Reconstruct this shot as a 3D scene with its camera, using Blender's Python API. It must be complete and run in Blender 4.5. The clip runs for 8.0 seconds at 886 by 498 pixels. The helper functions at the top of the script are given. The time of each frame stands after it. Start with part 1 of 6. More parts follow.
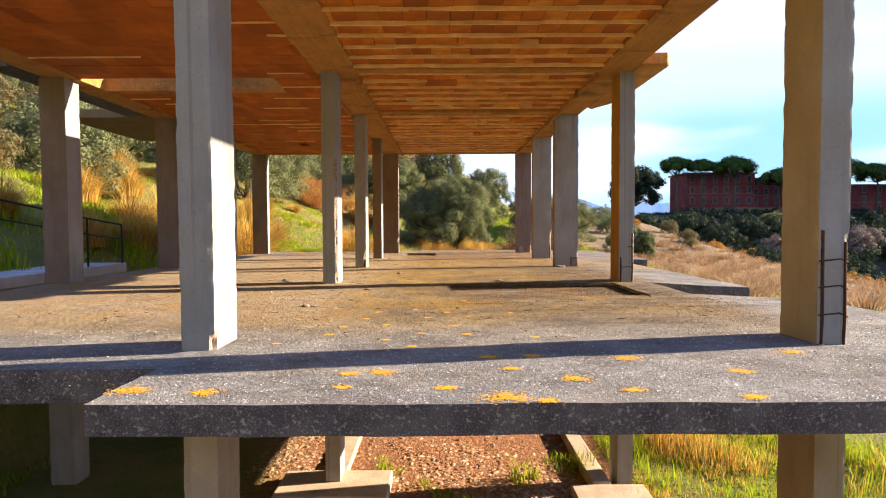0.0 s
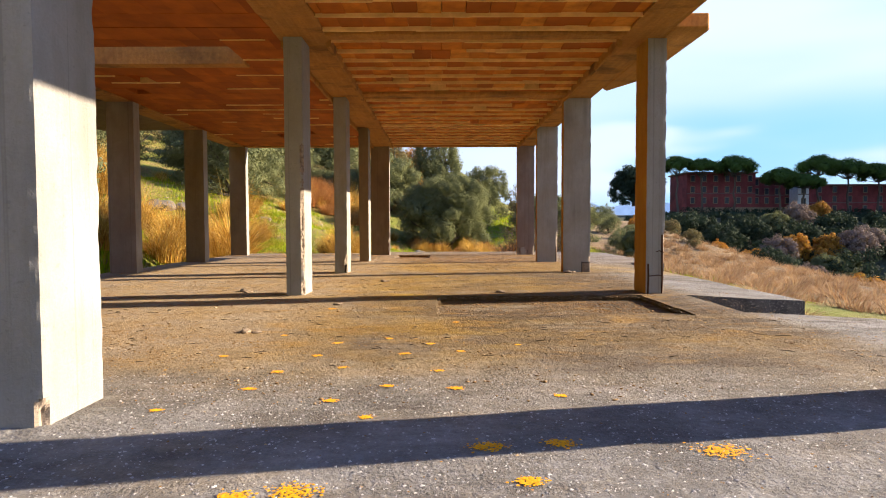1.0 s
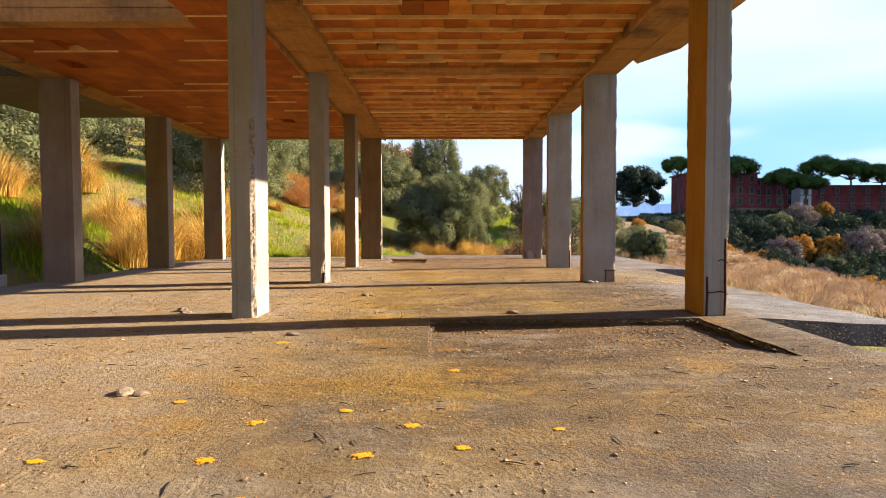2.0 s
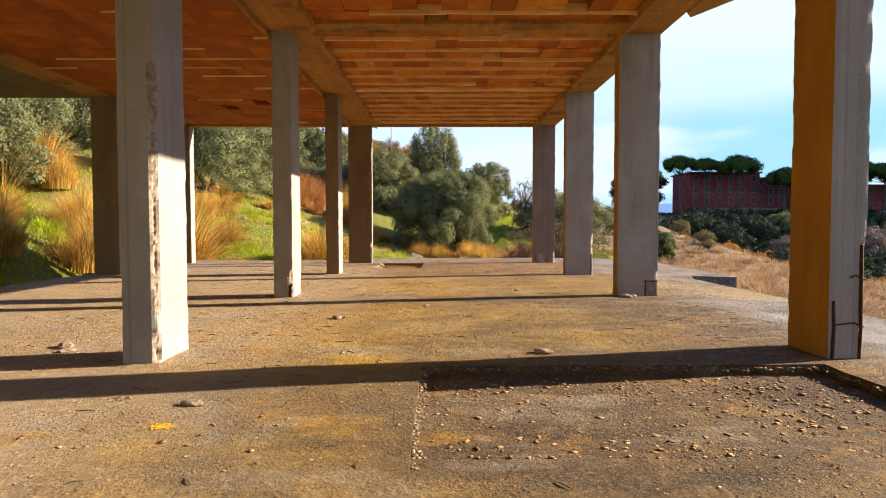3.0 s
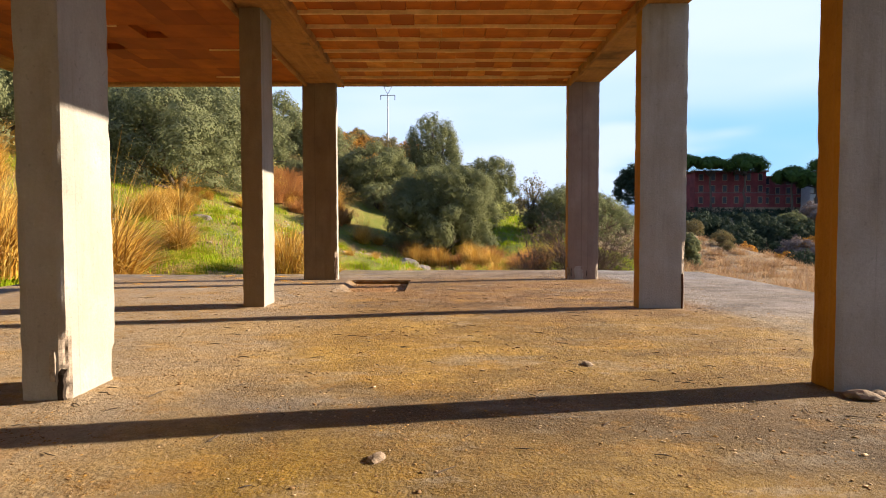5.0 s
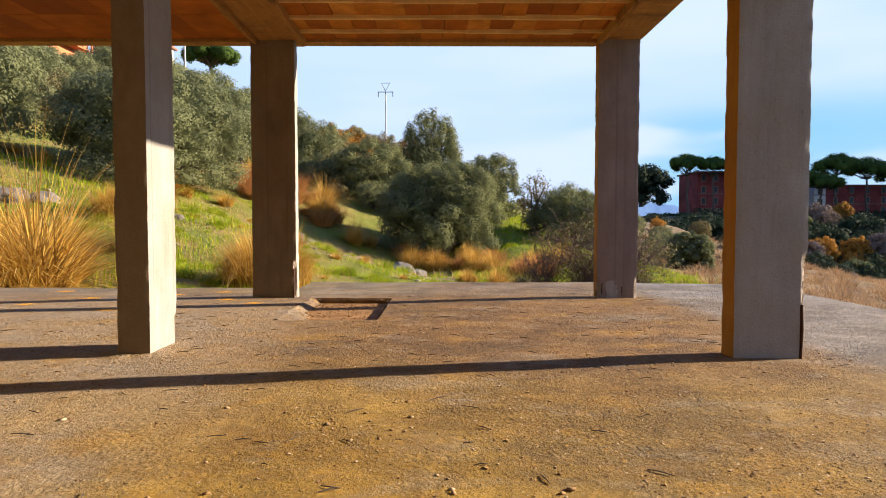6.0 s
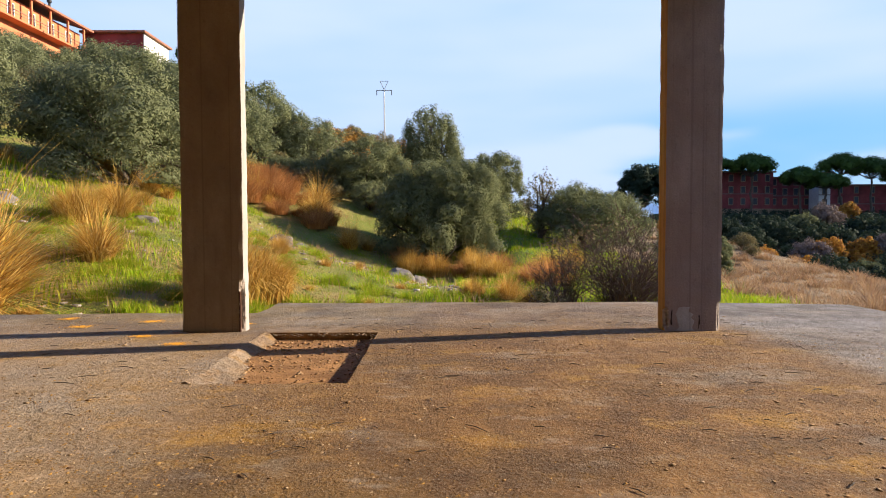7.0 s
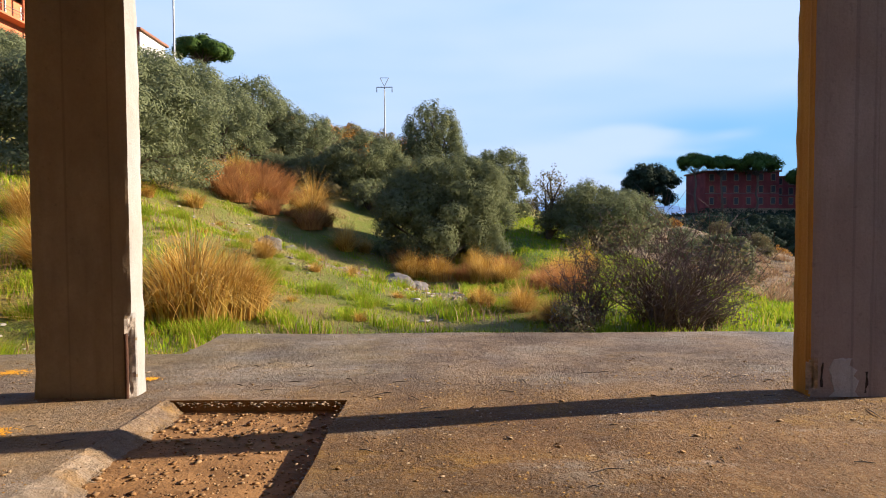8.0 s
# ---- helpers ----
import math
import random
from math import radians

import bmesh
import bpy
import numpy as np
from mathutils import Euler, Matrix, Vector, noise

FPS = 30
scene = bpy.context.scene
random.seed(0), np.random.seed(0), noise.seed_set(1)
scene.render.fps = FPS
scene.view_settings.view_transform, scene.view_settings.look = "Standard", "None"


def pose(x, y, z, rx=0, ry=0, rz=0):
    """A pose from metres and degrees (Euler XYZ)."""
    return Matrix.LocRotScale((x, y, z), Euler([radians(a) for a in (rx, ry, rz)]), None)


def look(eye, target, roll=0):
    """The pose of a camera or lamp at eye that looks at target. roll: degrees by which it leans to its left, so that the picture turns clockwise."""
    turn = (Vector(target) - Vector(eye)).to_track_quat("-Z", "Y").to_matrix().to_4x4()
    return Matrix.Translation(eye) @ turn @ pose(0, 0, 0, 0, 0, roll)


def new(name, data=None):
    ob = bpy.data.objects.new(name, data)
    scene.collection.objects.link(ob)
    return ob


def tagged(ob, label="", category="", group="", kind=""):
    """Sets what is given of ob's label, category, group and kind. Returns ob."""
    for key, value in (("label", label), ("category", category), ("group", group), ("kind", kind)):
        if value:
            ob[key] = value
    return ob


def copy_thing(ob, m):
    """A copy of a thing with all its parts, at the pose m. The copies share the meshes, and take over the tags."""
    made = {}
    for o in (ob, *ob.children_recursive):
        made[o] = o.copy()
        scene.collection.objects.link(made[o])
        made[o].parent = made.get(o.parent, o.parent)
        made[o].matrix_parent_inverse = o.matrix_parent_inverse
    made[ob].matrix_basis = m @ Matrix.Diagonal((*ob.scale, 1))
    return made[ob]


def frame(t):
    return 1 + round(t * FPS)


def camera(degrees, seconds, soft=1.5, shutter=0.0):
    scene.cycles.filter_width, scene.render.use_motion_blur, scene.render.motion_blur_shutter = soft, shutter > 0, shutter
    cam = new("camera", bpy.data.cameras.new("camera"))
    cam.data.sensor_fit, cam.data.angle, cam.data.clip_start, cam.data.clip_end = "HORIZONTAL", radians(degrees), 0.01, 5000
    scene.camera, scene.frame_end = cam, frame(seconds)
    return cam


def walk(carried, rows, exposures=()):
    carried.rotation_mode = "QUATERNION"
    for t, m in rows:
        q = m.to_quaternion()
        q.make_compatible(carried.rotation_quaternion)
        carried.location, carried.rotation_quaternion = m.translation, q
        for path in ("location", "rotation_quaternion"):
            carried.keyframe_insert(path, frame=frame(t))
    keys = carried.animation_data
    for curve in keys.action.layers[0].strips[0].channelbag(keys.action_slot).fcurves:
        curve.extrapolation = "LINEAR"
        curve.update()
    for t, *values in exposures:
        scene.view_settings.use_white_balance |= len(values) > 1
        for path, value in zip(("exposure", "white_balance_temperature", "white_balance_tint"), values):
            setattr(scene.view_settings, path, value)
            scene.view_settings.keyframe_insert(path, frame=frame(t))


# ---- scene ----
cam = camera(73.7, 8.0, soft=1.05)
PATH = [
    (0, (0.066, 0.69, 0.825), (0.068, 2.689, 0.746), -0.3),
    (0.5, (0.118, 1.4, 0.821), (0.12, 3.399, 0.743), -0.3),
    (1, (0.176, 2.188, 0.826), (0.182, 4.187, 0.745), -0.2),
    (1.5, (0.219, 3.011, 0.831), (0.223, 5.009, 0.75), -0.2),
    (1.7, (0.22, 3.347, 0.826), (0.226, 5.345, 0.748), -0.2),
    (3, (0.238, 5.613, 0.822), (0.248, 7.612, 0.742), -0.1),
    (3.5, (0.27, 6.567, 0.815), (0.282, 8.565, 0.735), -0.1),
    (4, (0.293, 7.512, 0.826), (0.306, 9.51, 0.746), -0.1),
    (4.5, (0.29, 8.483, 0.828), (0.3, 10.482, 0.748), -0.2),
    (6, (0.437, 11.661, 0.844), (0.448, 13.659, 0.766), -0.0),
    (6.5, (0.438, 12.652, 0.845), (0.449, 14.65, 0.773), 0.0),
    (7, (0.403, 13.649, 0.874), (0.413, 15.647, 0.801), -0.2),
    (7.5, (0.375, 14.61, 0.883), (0.381, 16.609, 0.811), -0.2),
    (8, (0.375, 15.537, 0.887), (0.379, 17.536, 0.815), -0.3),
]
walk(cam, [(t, look(eye, target, roll)) for t, eye, target, roll in PATH],
     exposures=[(0, 2.1, 6500, 10), (0.5, 2.05, 6500, 10), (1.0, 1.9, 6500, 10), (1.5, 2.0, 6500, 10), (3.5, 1.9, 6500, 10), (4.5, 1.85, 6500, 10), (6.5, 1.6, 6200, 10), (8, 1.5, 5900, 10)])

# ---- world, sun, exposure ----
SUN_DIR = Vector((0.921, 0.162, 0.353)).normalized()      # towards the sun

world = bpy.data.worlds.new("world")
scene.world = world
world.use_nodes = True
wn, wl = world.node_tree.nodes, world.node_tree.links
wn.clear()
w_out = wn.new("ShaderNodeOutputWorld")
w_bg = wn.new("ShaderNodeBackground")
w_sky = wn.new("ShaderNodeTexSky")
w_sky.sky_type = "NISHITA"
w_sky.sun_disc = False
w_sky.sun_elevation = radians(20.7)
w_sky.sun_rotation = radians(80)
w_sky.altitude = 200
w_sky.air_density, w_sky.dust_density, w_sky.ozone_density = 1.0, 1.2, 2.0
w_bg.inputs["Strength"].default_value = 0.033
# pale haze and thin white cloud over the blue, with a clear band low in the east
w_tc = wn.new("ShaderNodeTexCoord")
w_map = wn.new("ShaderNodeMapping")
w_map.inputs["Scale"].default_value = (1.0, 0.8, 4.2)
w_map.inputs["Rotation"].default_value = (0.0, radians(-8), 0.4)
w_noise = wn.new("ShaderNodeTexNoise")
w_noise.inputs["Scale"].default_value = 2.3
w_noise.inputs["Detail"].default_value = 2.6
w_noise.inputs["Roughness"].default_value = 0.5
w_sep = wn.new("ShaderNodeSeparateXYZ")


def w_range(socket, lo, hi, to_lo=0.0, to_hi=1.0):
    n = wn.new("ShaderNodeMapRange")
    n.interpolation_type = "SMOOTHSTEP"
    for key, v in (("From Min", lo), ("From Max", hi), ("To Min", to_lo), ("To Max", to_hi)):
        n.inputs[key].default_value = v
    wl.new(socket, n.inputs["Value"])
    return n.outputs["Result"]


def w_math(op, p, q):
    n = wn.new("ShaderNodeMath")
    n.operation, n.use_clamp = op, True
    for k, v in enumerate((p, q)):
        if isinstance(v, float):
            n.inputs[k].default_value = v
        else:
            wl.new(v, n.inputs[k])
    return n.outputs["Value"]


wl.new(w_tc.outputs["Generated"], w_map.inputs["Vector"])
wl.new(w_map.outputs["Vector"], w_noise.inputs["Vector"])
wl.new(w_tc.outputs["Generated"], w_sep.inputs["Vector"])
w_band = w_math("MULTIPLY", w_range(w_sep.outputs["X"], 0.12, 0.42), w_range(w_sep.outputs["Z"], 0.215, 0.14))
w_cloud = w_math("SUBTRACT", w_range(w_noise.outputs["Fac"], 0.28, 0.70, 0.70, 1.0), w_math("MULTIPLY", w_band, w_range(w_noise.outputs["Fac"], 0.62, 0.50, 0.0, 0.72)))
w_blue = wn.new("ShaderNodeMix")
w_blue.data_type = "RGBA"
w_blue.inputs["Factor"].default_value = 0.8
w_blue.inputs["B"].default_value = (2.6, 6.6, 10.6, 1)
w_high = wn.new("ShaderNodeMix")
w_high.data_type = "RGBA"
w_high.inputs["B"].default_value = (1.2, 2.7, 7.6, 1)
w_mix = wn.new("ShaderNodeMix")
w_mix.data_type = "RGBA"
w_mix.inputs["B"].default_value = (7.3, 8.6, 11.2, 1)
wl.new(w_sky.outputs["Color"], w_blue.inputs["A"])
wl.new(w_cloud, w_mix.inputs["Factor"])
wl.new(w_blue.outputs["Result"], w_mix.inputs["A"])
wl.new(w_math("MAXIMUM", w_range(w_sep.outputs["Z"], 0.38, 0.66, 0.0, 0.95), w_range(w_sep.outputs["Y"], 0.2, -0.5, 0.0, 0.2)), w_high.inputs["Factor"])
wl.new(w_mix.outputs["Result"], w_high.inputs["A"])
wl.new(w_high.outputs["Result"], w_bg.inputs["Color"])
wl.new(w_bg.outputs["Background"], w_out.inputs["Surface"])

sun_data = bpy.data.lights.new("sun", "SUN")
sun_data.energy, sun_data.angle, sun_data.color = 5.0, radians(0.5), (1.0, 0.82, 0.60)
sun = new("sun", sun_data)
sun.matrix_world = look(SUN_DIR * 50, (0, 0, 0))


# ---- materials ----
def shader(name, rough=0.85, metal=0.0):
    m = bpy.data.materials.new(name)
    m.use_nodes = True
    nt = m.node_tree
    b = nt.nodes["Principled BSDF"]
    b.inputs["Roughness"].default_value, b.inputs["Metallic"].default_value = rough, metal
    b.inputs["Specular IOR Level"].default_value = 0.3
    return m, nt, b


def place_coords(nt, scale=(1, 1, 1), local=False):
    mp = nt.nodes.new("ShaderNodeMapping")
    mp.inputs["Scale"].default_value = scale
    if local:
        tc = nt.nodes.new("ShaderNodeTexCoord")
        nt.links.new(tc.outputs["Object"], mp.inputs["Vector"])
    else:
        geo = nt.nodes.new("ShaderNodeNewGeometry")
        nt.links.new(geo.outputs["Position"], mp.inputs["Vector"])
    return mp.outputs["Vector"]


def noise_fac(nt, vec, scale, detail=5.0, rough=0.55, lo=0.35, hi=0.65):
    n = nt.nodes.new("ShaderNodeTexNoise")
    n.inputs["Scale"].default_value, n.inputs["Detail"].default_value, n.inputs["Roughness"].default_value = scale, detail, rough
    nt.links.new(vec, n.inputs["Vector"])
    r = nt.nodes.new("ShaderNodeMapRange")
    r.inputs["From Min"].default_value, r.inputs["From Max"].default_value = lo, hi
    nt.links.new(n.outputs["Fac"], r.inputs["Value"])
    return r.outputs["Result"]


def blend(nt, fac, a, b, mode="MIX"):
    m = nt.nodes.new("ShaderNodeMix")
    m.data_type, m.blend_type = "RGBA", mode
    for key, v in (("Factor", fac), ("A", a), ("B", b)):
        if isinstance(v, (int, float)):
            m.inputs[key].default_value = v
        elif isinstance(v, tuple):
            m.inputs[key].default_value = (*v, 1) if len(v) == 3 else v
        else:
            nt.links.new(v, m.inputs[key])
    return m.outputs["Result"]


def times(nt, a, b):
    m = nt.nodes.new("ShaderNodeMath")
    m.operation = "MULTIPLY"
    for i, v in enumerate((a, b)):
        if isinstance(v, (int, float)):
            m.inputs[i].default_value = v
        else:
            nt.links.new(v, m.inputs[i])
    return m.outputs["Value"]


def bump(nt, b, height, strength=0.4, dist=0.01, under=None):
    n = nt.nodes.new("ShaderNodeBump")
    n.inputs["Strength"].default_value, n.inputs["Distance"].default_value = strength, dist
    nt.links.new(height, n.inputs["Height"])
    if under is not None:
        nt.links.new(under, n.inputs["Normal"])
    nt.links.new(n.outputs["Normal"], b.inputs["Normal"])
    return n.outputs["Normal"]


def make_cast_concrete(name, light, dark, warm):
    """Board-marked cast concrete: faint upright grain, cloudy blotches, water runs, pits."""
    m, nt, b = shader(name, 0.9)
    grain = noise_fac(nt, place_coords(nt, (7, 7, 0.6)), 2.2, 6, 0.6, 0.25, 0.75)
    cloud = noise_fac(nt, place_coords(nt, (1, 1, 0.55)), 3.0, 7, 0.65, 0.32, 0.68)
    blot = noise_fac(nt, place_coords(nt), 1.5, 5, 0.6, 0.42, 0.66)
    fine = noise_fac(nt, place_coords(nt), 60, 5, 0.65, 0.3, 0.7)
    pit = noise_fac(nt, place_coords(nt), 34, 2, 0.5, 0.66, 0.72)
    c = blend(nt, cloud, dark, light)
    c = blend(nt, times(nt, grain, 0.30), c, tuple(x * 1.12 for x in light))
    c = blend(nt, times(nt, blot, 0.65), c, warm)
    seam = noise_fac(nt, place_coords(nt, (16, 16, 0.06)), 1.6, 2, 0.4, 0.655, 0.69)
    c = blend(nt, times(nt, seam, 0.30), c, tuple(x * 0.45 for x in dark))
    run = noise_fac(nt, place_coords(nt, (4, 4, 0.35)), 1.5, 7, 0.68, 0.54, 0.72)
    c = blend(nt, times(nt, run, 0.45), c, tuple(x * 0.62 for x in warm))
    c = blend(nt, times(nt, fine, 0.20), c, tuple(x * 0.6 for x in dark))
    c = blend(nt, times(nt, pit, 0.22), c, tuple(x * 0.4 for x in dark))
    nt.links.new(c, b.inputs["Base Color"])
    n1 = bump(nt, b, grain, 0.22, 0.004)
    n2 = bump(nt, b, cloud, 0.3, 0.008, n1)
    bump(nt, b, fine, 0.45, 0.004, n2)
    return m


def span(nt, socket, lo, hi):
    r = nt.nodes.new("ShaderNodeMapRange")
    r.interpolation_type = "SMOOTHSTEP"
    r.inputs["From Min"].default_value, r.inputs["From Max"].default_value = lo, hi
    nt.links.new(socket, r.inputs["Value"])
    return r.outputs["Result"]


def make_floor_concrete():
    """Weathered slab: grey cement, washed-in brown and ochre earth, pale cement wash, coarse grit. The open rims are washed clean."""
    m, nt, b = shader("slab_concrete", 0.95)
    pos = place_coords(nt)
    sep = nt.nodes.new("ShaderNodeSeparateXYZ")
    nt.links.new(pos, sep.inputs["Vector"])
    X, Y = sep.outputs["X"], sep.outputs["Y"]
    mid = noise_fac(nt, pos, 1.7, 7, 0.65, 0.36, 0.66)
    fleck = noise_fac(nt, pos, 13, 8, 0.78, 0.44, 0.60)
    lumps = noise_fac(nt, place_coords(nt, (1, 0.8, 1)), 46, 4, 0.6, 0.36, 0.62)
    grit = noise_fac(nt, pos, 95, 4, 0.7, 0.52, 0.62)
    ochre = noise_fac(nt, place_coords(nt, (0.8, 1.1, 1)), 0.62, 7, 0.66, 0.34, 0.58)
    soil = noise_fac(nt, pos, 0.8, 6, 0.65, 0.22, 0.52)
    pale = noise_fac(nt, place_coords(nt, (0.7, 1.5, 1)), 1.1, 7, 0.68, 0.53, 0.66)
    damp = noise_fac(nt, place_coords(nt, (0.6, 1.1, 1)), 0.9, 8, 0.72, 0.49, 0.63)
    def larger(p, q):
        n = nt.nodes.new("ShaderNodeMath")
        n.operation = "MAXIMUM"
        nt.links.new(p, n.inputs[0])
        nt.links.new(q, n.inputs[1])
        return n.outputs["Value"]
    inside = times(nt, span(nt, Y, 4.6, 6.8), larger(span(nt, X, 3.4, 2.6), times(nt, span(nt, Y, 10.5, 13.0), 0.2)))
    rim = nt.nodes.new("ShaderNodeMapRange")
    rim.inputs["To Min"].default_value, rim.inputs["To Max"].default_value = 0.5, 1.0
    nt.links.new(span(nt, Y, 19.1, 18.3), rim.inputs["Value"])
    inside = times(nt, inside, rim.outputs["Result"])
    # trodden brown dirt lies on the valley half, the middle bay kept its ochre wash
    bay = times(nt, span(nt, Y, 12.1, 12.9), span(nt, Y, 15.6, 14.0))
    keep = nt.nodes.new("ShaderNodeMapRange")
    keep.inputs["To Min"].default_value, keep.inputs["To Max"].default_value = 1.0, 0.08
    nt.links.new(bay, keep.inputs["Value"])
    dirt = times(nt, times(nt, span(nt, X, -0.3, 0.6), span(nt, Y, 7.0, 7.7)), keep.outputs["Result"])
    # past the third row of pillars the brown dirt spreads right across
    dirt = larger(dirt, times(nt, times(nt, span(nt, Y, 14.2, 16.0), span(nt, Y, 19.6, 18.6)), 0.85))
    dirt = larger(dirt, times(nt, times(nt, span(nt, X, 0.2, 1.5), span(nt, Y, 4.9, 6.0)), 0.6))
    less = nt.nodes.new("ShaderNodeMapRange")
    less.inputs["To Min"].default_value, less.inputs["To Max"].default_value = 1.0, 0.35
    nt.links.new(dirt, less.inputs["Value"])
    c = blend(nt, mid, (0.215, 0.21, 0.218), (0.44, 0.43, 0.445))
    brown = blend(nt, mid, (0.10, 0.058, 0.026), (0.19, 0.118, 0.058))
    earth = blend(nt, mid, (0.31, 0.175, 0.012), (0.60, 0.36, 0.03))
    c = blend(nt, times(nt, times(nt, soil, inside), 0.85), c, brown)
    c = blend(nt, times(nt, times(nt, ochre, inside), less.outputs["Result"]), c, earth)
    c = blend(nt, times(nt, times(nt, bay, inside), 0.75), c, blend(nt, mid, (0.34, 0.17, 0.02), (0.56, 0.33, 0.07)))
    c = blend(nt, times(nt, times(nt, dirt, inside), 0.88), c, blend(nt, span(nt, Y, 13.0, 15.5), blend(nt, mid, (0.085, 0.050, 0.022), (0.21, 0.128, 0.055)), blend(nt, mid, (0.18, 0.076, 0.018), (0.44, 0.215, 0.052))))
    # golden lime wash that survives in two bands
    wash = larger(bay, times(nt, times(nt, span(nt, Y, 8.9, 9.7), span(nt, Y, 12.2, 11.2)), span(nt, X, 2.2, 1.2)))
    gold = noise_fac(nt, place_coords(nt, (0.7, 1.3, 1)), 0.9, 7, 0.68, 0.30, 0.62)
    c = blend(nt, times(nt, times(nt, wash, gold), 0.60), c, blend(nt, mid, (0.40, 0.235, 0.02), (0.74, 0.46, 0.07)))
    c = blend(nt, times(nt, damp, 0.55), c, (0.070, 0.043, 0.024))
    wet = times(nt, noise_fac(nt, place_coords(nt, (0.55, 1.4, 1)), 1.6, 7, 0.7, 0.50, 0.60), times(nt, span(nt, X, 0.0, 0.5), times(nt, span(nt, Y, 6.2, 7.0), span(nt, Y, 9.1, 8.7))))
    c = blend(nt, times(nt, wet, 0.75), c, (0.045, 0.026, 0.016))
    c = blend(nt, times(nt, pale, 0.55), c, (0.46, 0.39, 0.31))
    scuff = noise_fac(nt, place_coords(nt, (0.8, 1.7, 1)), 2.3, 8, 0.74, 0.57, 0.66)
    c = blend(nt, times(nt, scuff, 0.30), c, (0.55, 0.50, 0.46))
    dusty = times(nt, times(nt, span(nt, X, -0.2, -1.5), span(nt, Y, 5.0, 6.5)), span(nt, Y, 19.5, 17.5))
    c = blend(nt, times(nt, dusty, 0.72), c, blend(nt, mid, (0.58, 0.47, 0.37), (0.54, 0.38, 0.22)))
    splash = noise_fac(nt, place_coords(nt, (0.9, 1.3, 1)), 1.5, 8, 0.72, 0.54, 0.66)
    c = blend(nt, times(nt, times(nt, splash, inside), 0.6), c, (0.60, 0.31, 0.02))
    c = blend(nt, times(nt, fleck, 0.28), c, (0.075, 0.042, 0.018))
    rusty = noise_fac(nt, pos, 4.5, 6, 0.7, 0.54, 0.66)
    c = blend(nt, times(nt, times(nt, rusty, inside), 0.55), c, (0.34, 0.175, 0.035))
    low = nt.nodes.new("ShaderNodeMapRange")
    low.inputs["To Min"].default_value, low.inputs["To Max"].default_value = 0.16, 0.0
    nt.links.new(lumps, low.inputs["Value"])
    c = blend(nt, low.outputs["Result"], c, (0.06, 0.032, 0.014))
    c = blend(nt, times(nt, grit, 0.30), c, (0.52, 0.43, 0.32))
    c = blend(nt, 1.0, c, (0.63, 0.64, 0.635), "MULTIPLY")
    nt.links.new(c, b.inputs["Base Color"])
    n1 = bump(nt, b, mid, 0.35, 0.03)
    n2 = bump(nt, b, fleck, 0.5, 0.02, n1)
    patchy = noise_fac(nt, pos, 1.9, 5, 0.6, 0.38, 0.58)
    n3 = bump(nt, b, times(nt, lumps, patchy), 0.60, 0.010, n2)
    bump(nt, b, grit, 0.5, 0.005, n3)
    return m


def make_soffit():
    """Underside of the beams: board-marked concrete stained ochre and sooty brown."""
    m, nt, b = shader("stained_soffit", 0.92)
    pos = place_coords(nt)
    board = noise_fac(nt, place_coords(nt, (9, 0.6, 3)), 2.4, 5, 0.6, 0.3, 0.7)
    mott = noise_fac(nt, pos, 3.2, 7, 0.68, 0.36, 0.64)
    soot = noise_fac(nt, place_coords(nt, (0.7, 1.6, 1)), 1.4, 6, 0.65, 0.52, 0.68)
    fine = noise_fac(nt, pos, 26, 5, 0.65, 0.35, 0.65)
    c = blend(nt, board, (0.27, 0.125, 0.032), (0.44, 0.225, 0.065))
    c = blend(nt, times(nt, mott, 0.6), c, (0.54, 0.25, 0.055))
    c = blend(nt, times(nt, soot, 0.8), c, (0.075, 0.04, 0.018))
    c = blend(nt, times(nt, fine, 0.35), c, (0.19, 0.10, 0.035))
    nt.links.new(c, b.inputs["Base Color"])
    n1 = bump(nt, b, mott, 0.5, 0.015)
    bump(nt, b, fine, 0.5, 0.006, n1)
    return m


def make_edge():
    """Sawn-looking rim of the slab: cement full of pale specks of aggregate, darkened and blued for the rim's shade."""
    m, nt, b = shader("slab_edge_concrete", 0.95)
    pos = place_coords(nt)
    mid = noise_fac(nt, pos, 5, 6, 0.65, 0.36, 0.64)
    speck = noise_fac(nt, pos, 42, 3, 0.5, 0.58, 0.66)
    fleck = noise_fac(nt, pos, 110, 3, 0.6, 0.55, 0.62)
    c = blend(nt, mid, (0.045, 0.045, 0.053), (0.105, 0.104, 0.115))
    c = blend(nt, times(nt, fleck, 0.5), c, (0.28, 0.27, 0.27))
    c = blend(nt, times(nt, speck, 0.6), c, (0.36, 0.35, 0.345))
    nt.links.new(c, b.inputs["Base Color"])
    n1 = bump(nt, b, speck, 0.6, 0.012)
    bump(nt, b, fleck, 0.6, 0.006, n1)
    return m


